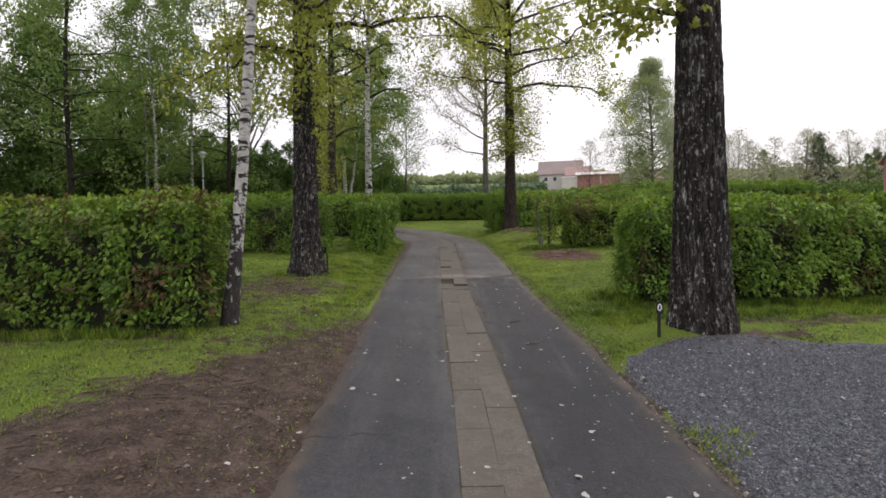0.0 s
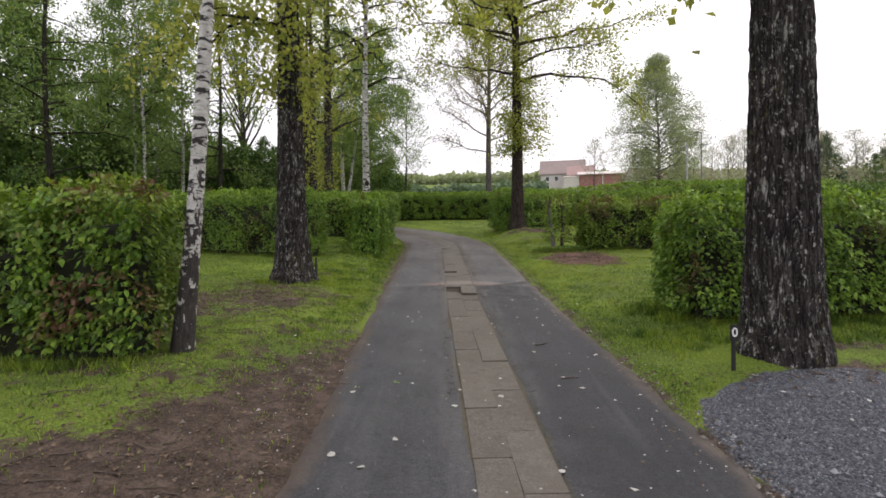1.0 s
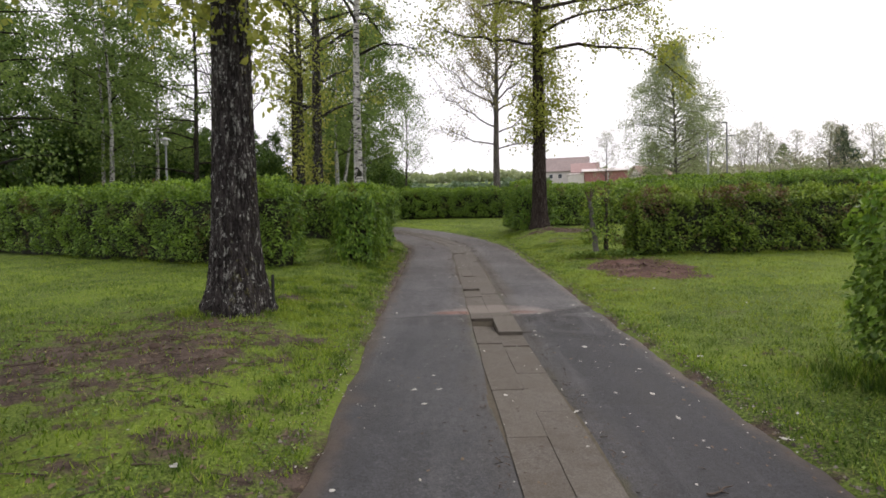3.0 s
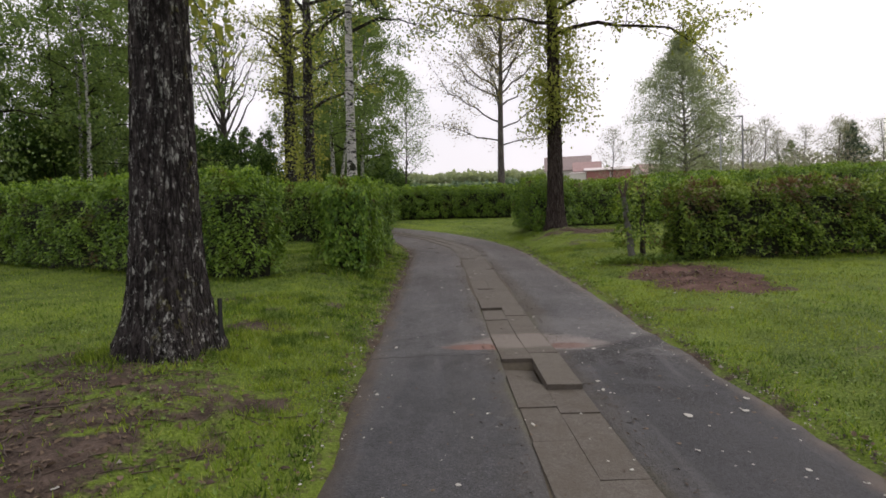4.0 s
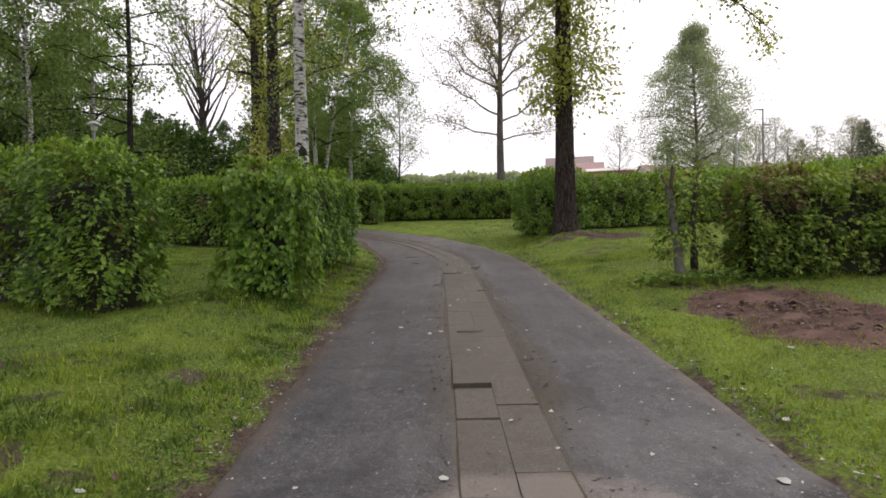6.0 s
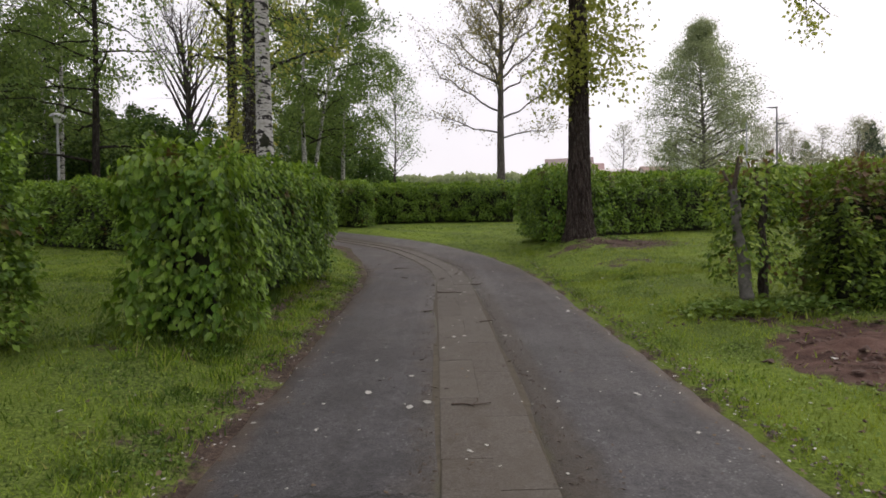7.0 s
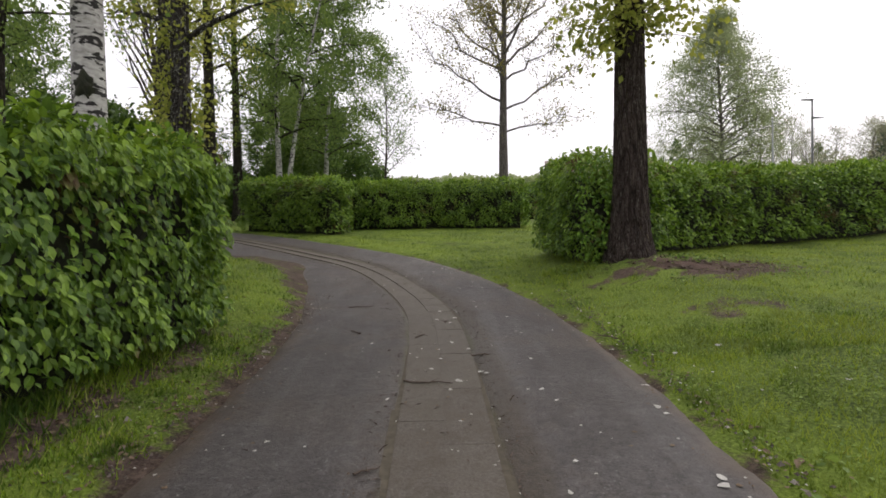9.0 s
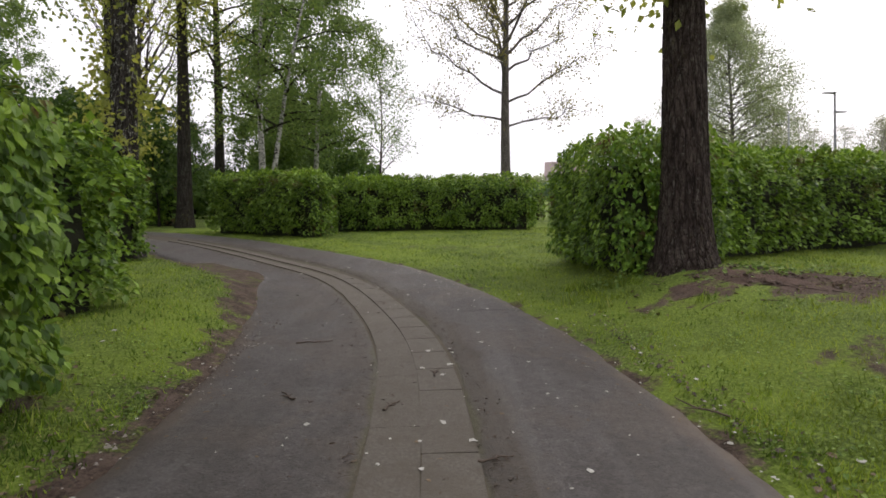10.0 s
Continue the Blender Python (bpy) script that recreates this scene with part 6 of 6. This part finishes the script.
def grow_grass():
    rng = np.random.default_rng(8)
    n1, n2 = 400000, 240000
    y = np.concatenate([3.0 + 21.0 * rng.random(n1) ** 1.1, 23.0 + 18.0 * rng.random(n2) ** 1.4])
    x = np.where(rng.random(n1) < 0.5, -1.35 - 12.0 * rng.random(n1) ** 1.6, 1.9 + 11.0 * rng.random(n1) ** 1.5)
    x = np.concatenate([x, rng.uniform(-14, 10, n2)])
    n = n1 + n2
    soil, _, g = soil_map(x, y)
    o = offset_from_road(x, y)
    patch = 0.5 + 0.5 * wave(x, y, 1.3, 4.0) * 0.6 + 0.25 * wave(x, y, 5.0, 1.0)
    keep = (np.abs(o) > road_width(y) + 0.02 + 0.1 * rng.random(n)) & (rng.random(n) > np.clip((soil - 0.2) * 1.6 + 0.5 * wave(x, y, 4.0, 3.0) * (soil > 0.12), 0, 0.96)) & (g < 0.25) & (rng.random(n) < np.clip(patch + 0.45, 0.25, 1))
    x, y, patch = x[keep], y[keep], patch[keep]
    blades(rng, x, y, 0.022 + 0.06 * rng.random(len(x)) ** 1.5 * np.clip(patch + 0.3, 0.4, 1.3), "grass", "short mown bright green grass of the verges", GRASS)
    # longer tufts at hedge feet, trunks and posts
    spots = [(-3.4 - 5 * rng.random(), 7.35 + rng.normal(0, 0.12), 0.14) for _ in range(90)]
    spots += [(3.45 + rng.normal(0, 0.15), 9.6 + 1.4 * rng.random(), 0.16) for _ in range(50)]
    spots += [(3.8 + 5.0 * k, 9.4 + rng.normal(0, 0.12), 0.15) for k in rng.random(70)]
    spots += [(-3.3 + 0.62 * math.cos(a) * rng.uniform(0.9, 1.4), 13.4 + 0.62 * math.sin(a) * rng.uniform(0.9, 1.4), 0.11) for a in rng.uniform(0, 6.28, 26)]
    spots += [(-2.5 + rng.normal(0, 0.35), 19.0 + rng.normal(0, 0.3), 0.16) for _ in range(45)]
    spots += [(-2.45 + 0.08 * k + rng.normal(0, 0.08), 20.5 + 4 * k, 0.13) for k in rng.random(60)]
    spots += [(3.6 + rng.normal(0, 0.4), 20.5 + rng.normal(0, 0.2), 0.16) for _ in range(40)]
    spots += [(2.75 + rng.normal(0, 0.3), 27.9 + rng.normal(0, 0.4), 0.15) for _ in range(45)]
    spots += [(2.2 + rng.normal(0, 0.12), 4.1 + 0.7 * rng.random(), 0.06) for _ in range(7)]
    spots += [(-4.2 - 8 * k, 17.9 + 4.2 * k + rng.normal(0, 0.12), 0.13) for k in rng.random(60)]
    spots += [(5.0 + 7 * rng.random(), 20.42 + rng.normal(0, 0.1), 0.13) for _ in range(60)]
    spots += [(2.7 + 1.9 * rng.random(), 7.9 + 1.4 * rng.random(), 0.095) for _ in range(140)]
    spots += [(4.6 + 4.0 * rng.random(), 8.3 + 1.6 * rng.random(), 0.11) for _ in range(120)]
    spots += [(-2.2 - 1.6 * rng.random(), 13.0 + 3.5 * rng.random(), 0.08) for _ in range(150)]
    spots += [(-1.7 - 0.5 * rng.random(), 9 + 14 * rng.random(), 0.07) for _ in range(160)]
    sx, sy, sl = (np.repeat(np.array([q[i] for q in spots]), 34) for i in range(3))
    m = len(sx)
    blades(rng, sx + rng.normal(0, 0.07, m), sy + rng.normal(0, 0.07, m), sl * rng.uniform(0.4, 1.25, m), "grass_tufts", "longer grass tufts at hedge feet, trunks and posts", GRASS, 0.007)


grow_grass()


def weeds():
    """Low broad-leaved weeds and ivy at the hedge feet and tree roots."""
    rng = np.random.default_rng(21)
    P, L = [], []
    for cx, cy, rx, ry, n, s in ((-2.75, 19.0, 0.5, 0.25, 260, 0.045), (-2.6, 21.8, 0.15, 1.6, 320, 0.038), (3.75, 20.42, 0.42, 0.16, 700, 0.075), (4.3, 20.4, 0.5, 0.14, 420, 0.07), (5.8, 20.75, 1.6, 0.15, 400, 0.05), (4.1, 27.3, 0.5, 0.25, 500, 0.05), (-3.2, 12.9, 0.5, 0.4, 420, 0.032), (-4.4, 7.35, 1.4, 0.15, 520, 0.04), (3.3, 28.0, 0.5, 0.25, 420, 0.055)):
        x, y = rng.normal(cx, rx, n), rng.normal(cy, ry, n)
        P.append(np.stack([x, y, rise(x, y) + rng.uniform(0.02, 0.14, n) * (s > 0.04) + 0.03], 1))
        L.append(np.full(n, s) * rng.uniform(0.6, 1.4, n))
    P, L = np.concatenate(P), np.concatenate(L)
    n = len(P)
    D = unit(rng.normal(0, 1, (n, 3)) * (1, 1, 0.3) + (0, 0, 0.25))
    N = unit(rng.normal(0, 0.35, (n, 3)) + (0, 0, 1))
    V, Q = leaf_arrays(P, D, N, L, L * 0.8, True)
    tagged(new("weeds", fast_mesh("weeds", V, Q, WEED_LEAF)), "low broad-leaved weeds at the hedge feet and roots", "weeds", kind="stuff")


weeds()


def lawn_weeds():
    """Flat clover-like leaves among the grass."""
    rng = np.random.default_rng(22)
    n = 60000
    y = 7.5 + 20.0 * rng.random(n) ** 1.2
    x = np.where(rng.random(n) < 0.5, -1.5 - 4.5 * rng.random(n) ** 1.3, 2.05 + 4.2 * rng.random(n) ** 1.3)
    soil, red, g = soil_map(x, y)
    o = offset_from_road(x, y)
    keep = (np.abs(o) > road_width(y) + 0.06) & (g < 0.2) & (red < 0.3) & (rng.random(n) < ease(-0.15, 0.55, wave(x, y, 2.6, 7.0) + 0.5 * wave(x, y, 9.0, 2.0))) & (rng.random(n) > soil * 0.8)
    x, y = x[keep], y[keep]
    n = len(x)
    P = np.stack([x, y, rise(x, y) + 0.03 + 0.035 * rng.random(n)], 1)
    D = unit(rng.normal(0, 1, (n, 3)) * (1, 1, 0.3) + (0, 0, 0.2))
    N = unit(rng.normal(0, 0.4, (n, 3)) + (0, 0, 1))
    L = rng.uniform(0.014, 0.04, n)
    V, Q = leaf_arrays(P, D, N, L, L * 0.85)
    tagged(new("weeds", fast_mesh("weeds", V, Q, WEED_LEAF)), "small broad leaves of clover and weeds in the lawn", "weeds", kind="stuff")


lawn_weeds()


def road_level(x, y):
    o = np.abs(offset_from_road(x, y))
    on = TAN * y + 0.42 * ease(26, 39, y) + 0.018 + heave(x, y) + 0.012 * wave(x, y, 0.7) * (o > HALF_STRIP)
    return np.where(o < road_width(y), on, rise(x, y) + 0.03)


def litter(name, n, size, mat, seed, label, curl=0.25, near_edges=0.0, lift=0.004):
    rng = np.random.default_rng(seed)
    y = rng.uniform(2.5, 32, n)
    x = rng.normal(0.9, 1.7, n)
    if near_edges:
        k = rng.random(n) < near_edges
        x = np.where(k, np.where(rng.random(n) < 0.5, -1.45 + rng.normal(0, 0.16, n), 2.0 + rng.normal(0, 0.18, n)), x)
    x = x - np.where(y > 24, 0.055 * (y - 24) ** 2 * 0.9, 0)
    z = road_level(x, y) + lift
    k = 7
    ang = np.linspace(0, 2 * np.pi, k, endpoint=False)
    r = size * rng.uniform(0.5, 1.25, (n, 1)) * rng.uniform(0.55, 1.15, (n, k))
    el = rng.uniform(0.45, 1.0, (n, 1))
    a0 = rng.uniform(0, 6.28, (n, 1))
    lx, ly = r * np.cos(ang), r * np.sin(ang) * el
    X = lx * np.cos(a0) - ly * np.sin(a0)
    Y = lx * np.sin(a0) + ly * np.cos(a0)
    Z = np.abs(rng.normal(0, curl, (n, k))) * size * 0.6
    V = np.stack([x[:, None] + X, y[:, None] + Y, z[:, None] + Z + TAN * Y], -1)
    C = np.stack([x, y, z + 0.004], 1)[:, None]
    V = np.concatenate([V, C], 1).reshape(-1, 3)
    i = np.arange(k)
    F = np.stack([i, (i + 1) % k, np.full(k, k)], 1)
    F = (np.arange(n)[:, None, None] * (k + 1) + F).reshape(-1, 3)
    tagged(new(name, fast_mesh(name, V, F, mat)), label, "litter", kind="stuff")


litter("fallen_leaves", 260, 0.034, PETAL, 71, "bleached fallen leaves scattered over the road")
litter("fallen_leaves", 1300, 0.013, PETAL, 72, "small pale petals and crumbs on the road", near_edges=0.5)
litter("fallen_leaves", 1500, 0.017, DEAD, 73, "dark dead leaf scraps along the road edges", near_edges=0.75)


def strip_litter():
    """Dark crumbs and bits of twig caught along the joints of the slabs."""
    rng = np.random.default_rng(75)
    n = 2600
    k = rng.integers(150, len(LINE) - 160, n)
    side = np.where(rng.random(n) < 0.5, -1.0, 1.0)
    off = np.where(rng.random(n) < 0.65, side * (HALF_STRIP + 0.05 + np.abs(rng.normal(0, 0.09, n))), rng.normal(0, 0.5, n))
    x, y = LINE[k, 0] + RIGHT[k, 0] * off, LINE[k, 1] + RIGHT[k, 1] * off + rng.uniform(-0.05, 0.05, n)
    P = np.stack([x, y, road_level(x, y) + 0.007], 1)
    D = unit(rng.normal(0, 1, (n, 3)) * (1, 1, 0.12) + np.array([0, TAN, 0.02]))
    N = unit(rng.normal(0, 0.2, (n, 3)) + (0, 0, 1))
    L = rng.gamma(2.0, 0.011, n) + 0.008
    V, Q = leaf_arrays(P, D, N, L, np.minimum(L * 0.5, 0.012), True)
    tagged(new("crumbs", fast_mesh("crumbs", V, Q, TWIG)), "dark crumbs and twig bits along the slab joints", "litter", kind="stuff")


strip_litter()


def soil_litter():
    """Dead leaf scraps and crumbs on the bare earth."""
    rng = np.random.default_rng(74)
    P = []
    for cx, cy, rx, ry, n in ((-2.6, 5.6, 0.9, 1.3, 900), (-3.8, 11.6, 1.1, 0.9, 1300), (4.3, 26.95, 0.75, 0.4, 1700), (4.0, 7.5, 0.9, 0.35, 350), (4.2, 18.0, 0.8, 1.0, 300), (-2.3, 9.5, 0.8, 1.4, 350), (-4.4, 7.3, 1.5, 0.2, 300), (-2.3, 22.3, 0.16, 1.2, 700), (-1.72, 20.5, 0.12, 3.6, 700), (2.2, 18.0, 0.1, 5.0, 350)):
        x, y = rng.normal(cx, rx, n), rng.normal(cy, ry, n)
        ok = np.abs(offset_from_road(x, y)) > road_width(y) + 0.1
        P.append(np.stack([x, y, rise(x, y) + 0.035], 1)[ok])
    P = np.concatenate(P)
    n = len(P)
    D = unit(rng.normal(0, 1, (n, 3)) * (1, 1, 0.25) + (0, 0, 0.05))
    N = unit(rng.normal(0, 0.3, (n, 3)) + (0, 0, 1))
    L = rng.uniform(0.02, 0.06, n)
    V, Q = leaf_arrays(P, D, N, L, L * 0.7, True)
    tagged(new("dead_leaves", fast_mesh("dead_leaves", V, Q, DEAD)), "dead brown leaves on the bare soil", "litter", kind="stuff")


soil_litter()


def clods(name, mat, spots, seed, label):
    """Rough lumps of earth lying loose on bare ground."""
    rng = np.random.default_rng(seed)
    P, R = [], []
    for cx, cy, rx, ry, n, size in spots:
        x, y = rng.normal(cx, rx, n), rng.normal(cy, ry, n)
        ok = np.abs(offset_from_road(x, y)) > road_width(y) + 0.15
        P.append(np.stack([x, y, rise(x, y) + 0.03], 1)[ok])
        R.append(rng.gamma(2.5, size / 2.5, n)[ok])
    P, R = np.concatenate(P), np.concatenate(R)
    P[:, 2] += 0.14 * np.exp(-(((P[:, 0] - 3.7) / 0.9) ** 2 + ((P[:, 1] - 27.4) / 0.8) ** 2))
    n = len(P)
    octa = np.array([(1, 0, 0), (0, 1, 0), (-1, 0, 0), (0, -1, 0), (0, 0, 0.6), (0, 0, -0.4), (0.6, 0.6, 0.3), (-0.6, -0.6, 0.3)])
    tri = np.array([(0, 6, 4), (6, 1, 4), (1, 2, 4), (2, 7, 4), (7, 3, 4), (3, 0, 4), (0, 1, 6), (2, 3, 7)])
    V = octa[None] * R[:, None, None] * rng.uniform(0.55, 1.5, (n, 1, 3)) * rng.uniform(0.7, 1.3, (n, 8, 1)) + P[:, None]
    tagged(new(name, fast_mesh(name, V.reshape(-1, 3), (np.arange(n)[:, None, None] * 8 + tri).reshape(-1, 3), mat)), label, "soil", kind="stuff")


clods("soil_clods", CLOD, ((4.3, 27.0, 0.6, 0.35, 700, 0.015), (-3.9, 11.4, 1.0, 0.8, 700, 0.016), (-2.6, 5.8, 0.9, 1.2, 900, 0.012), (4.0, 7.5, 0.8, 0.3, 250, 0.016), (3.9, 20.4, 0.6, 0.3, 300, 0.018)), 81, "loose dark clods of earth on the bare ground")
clods("soil_clods", RED_CLOD, ((4.2, 17.95, 0.6, 0.7, 700, 0.018), (4.1, 18.9, 0.25, 0.15, 160, 0.03)), 82, "loose reddish clods of earth on a dug patch")


def twig(x, y, length, turn, seed):
    rng = np.random.default_rng(seed)
    z = float(road_level(np.array([x]), np.array([y]))[0]) + 0.008
    root = thing("fallen_twig", x, y, z, "thin dark fallen twig lying on the road", "twig", "fallen twigs")
    root.rotation_euler = (radians(SLOPE) * math.cos(radians(turn)), -radians(SLOPE) * math.sin(radians(turn)), radians(turn))
    u = np.linspace(-0.5, 0.5, 9)
    p = np.stack([u * length, 0.05 * length * np.sin(u * 7 + seed), 0.006 * np.abs(np.sin(u * 9))], 1)
    V, Q, _ = tubes([(p, np.linspace(0.008, 0.003, 9))], 6)
    part("shaft", fast_mesh("shaft", V, Q, TWIG, True), TWIG, root)
    b = p[4]
    for s in (-1, 1):
        q = np.stack([b + (0.12 * s * k * length * 0.4 + 0.1 * k * length, 0.2 * s * k * length, 0.004 * k) for k in np.linspace(0, 1, 5)])
        V, Q, _ = tubes([(q, np.linspace(0.005, 0.002, 5))], 5)
        part("side_shoot", fast_mesh("side_shoot", V, Q, TWIG, True), TWIG, root)


for k, (x, y, ln, turn) in enumerate(((0.12, 22.75, 0.42, -10), (2.0, 24.1, 0.4, 120), (0.0, 24.3, 0.2, 60), (-0.75, 24.5, 0.2, 130), (0.2, 17.85, 0.3, 3), (-1.35, 7.4, 0.45, -15), (1.25, 8.9, 0.22, 25), (0.62, 23.5, 0.2, 15), (0.3, 25.0, 0.2, 80), (-0.2, 21.3, 0.16, 30), (-2.3, 5.6, 0.7, 25), (-2.8, 6.2, 0.5, -30), (-2.0, 6.4, 0.6, 10), (-3.1, 5.2, 0.45, 60), (-1.9, 5.0, 0.35, -20), (-3.6, 6.6, 0.5, 15), (-2.6, 7.0, 0.4, -35), (-3.4, 11.9, 0.6, 30), (-2.7, 12.2, 0.4, -20), (-4.0, 11.6, 0.5, 70), (1.3, 7.5, 0.2, 5), (0.55, 20.6, 0.18, 20), (-0.9, 26.0, 0.35, 10))):
    twig(x, y, ln, turn, k)


def twig_litter():
    """Short broken sticks strewn over the bare soil under the trees."""
    rng = np.random.default_rng(91)
    paths = []
    for cx, cy, rx, ry, n in ((-3.8, 11.5, 1.1, 0.9, 170), (-2.7, 5.8, 0.9, 1.3, 130), (4.3, 27.0, 0.7, 0.4, 90), (-3.0, 8.6, 1.0, 0.8, 70), (3.9, 7.4, 0.7, 0.25, 50)):
        x, y = rng.normal(cx, rx, n), rng.normal(cy, ry, n)
        ok = np.abs(offset_from_road(x, y)) > road_width(y) + 0.1
        for px, py in zip(x[ok], y[ok]):
            a, ln = rng.uniform(0, 6.28), rng.uniform(0.06, 0.3)
            u = np.linspace(-0.5, 0.5, 4)
            qx, qy = px + u * ln * math.cos(a) + rng.normal(0, 0.006, 4), py + u * ln * math.sin(a) + rng.normal(0, 0.006, 4)
            lift = 0.14 * np.exp(-(((qx - 3.7) / 0.9) ** 2 + ((qy - 27.4) / 0.8) ** 2))
            paths.append((np.stack([qx, qy, rise(qx, qy) + 0.04 + lift], 1), np.linspace(0.006, 0.0025, 4)))
    V, Q, _ = tubes(paths, 4)
    tagged(new("twig_litter", fast_mesh("twig_litter", V, Q, TWIG, True)), "broken brown sticks strewn on the bare soil", "twigs", kind="stuff")


twig_litter()


# ---- single leaves on the hedges nearest the road ----
def single_leaf_mesh(k):
    rng = np.random.default_rng(200 + k)
    bm = bmesh.new()
    rows = []
    for u, w in ((0.0, 0.04), (0.2, 0.25), (0.42, 0.33), (0.72, 0.21), (1.0, 0.01)):
        z = -0.22 * u * u + rng.normal(0, 0.01)
        rows.append([bm.verts.new((-w, u, z + 0.12 * w)), bm.verts.new((0, u, z - 0.05)), bm.verts.new((w, u, z + 0.12 * w))])
    for r0, r1 in zip(rows, rows[1:]):
        for i in (0, 1):
            bm.faces.new((r0[i], r0[i + 1], r1[i + 1], r1[i]))
    me = bpy.data.meshes.new("leaf")
    bm.to_mesh(me)
    bm.free()
    me.materials.append(LEAF_SINGLE)
    return me


def hang_leaves():
    variants = [single_leaf_mesh(k) for k in range(5)]
    hedges = [o for o in scene.objects if o.parent is None and o.name.split(".")[0] == "hedge"]
    rng = np.random.default_rng(77)
    # hedge, a straight run along its face, the way the face looks, height, leaf length
    runs = ((0, (-3.4, 7.47), (-4.7, 7.47), (0, -1), 1.9, 0.085), (16, (-4.95, 7.66), (-7.2, 7.62), (0, -1), 1.85, 0.08), (2, (-3.05, 19.08), (-2.15, 19.10), (0.1, -1), 1.8, 0.1), (3, (-2.66, 21.15), (-2.2, 24.2), (1, -0.1), 1.8, 0.09),
            (6, (3.74, 9.65), (3.70, 10.8), (-1, -0.1), 1.9, 0.08), (10, (2.82, 28.2), (3.4, 27.85), (-0.6, -1), 2.0, 0.085))
    for index, p, q, face, high, size in runs:
        root = hedges[index]
        n = 260
        u = rng.random(n)
        for k in range(n):
            x, y = p[0] + (q[0] - p[0]) * u[k], p[1] + (q[1] - p[1]) * u[k]
            out = 0.03 + 0.09 * rng.random()
            f = Vector((face[0], face[1], 0)).normalized()
            z = ground_at(x, y) + 0.15 + (high - 0.15) * rng.random() ** 0.9
            ob = new("leaf", variants[k % 5])
            ob.parent = root
            yaw = math.degrees(math.atan2(f.y, f.x)) - 90 + rng.normal(0, 40)
            s = size * rng.uniform(0.75, 1.25)
            ob.matrix_basis = Matrix.Translation(Vector((x, y, z)) + f * out - root.location) @ pose(0, 0, 0, rng.normal(-38, 20), rng.normal(0, 22), yaw) @ Matrix.Scale(s, 4)


hang_leaves()
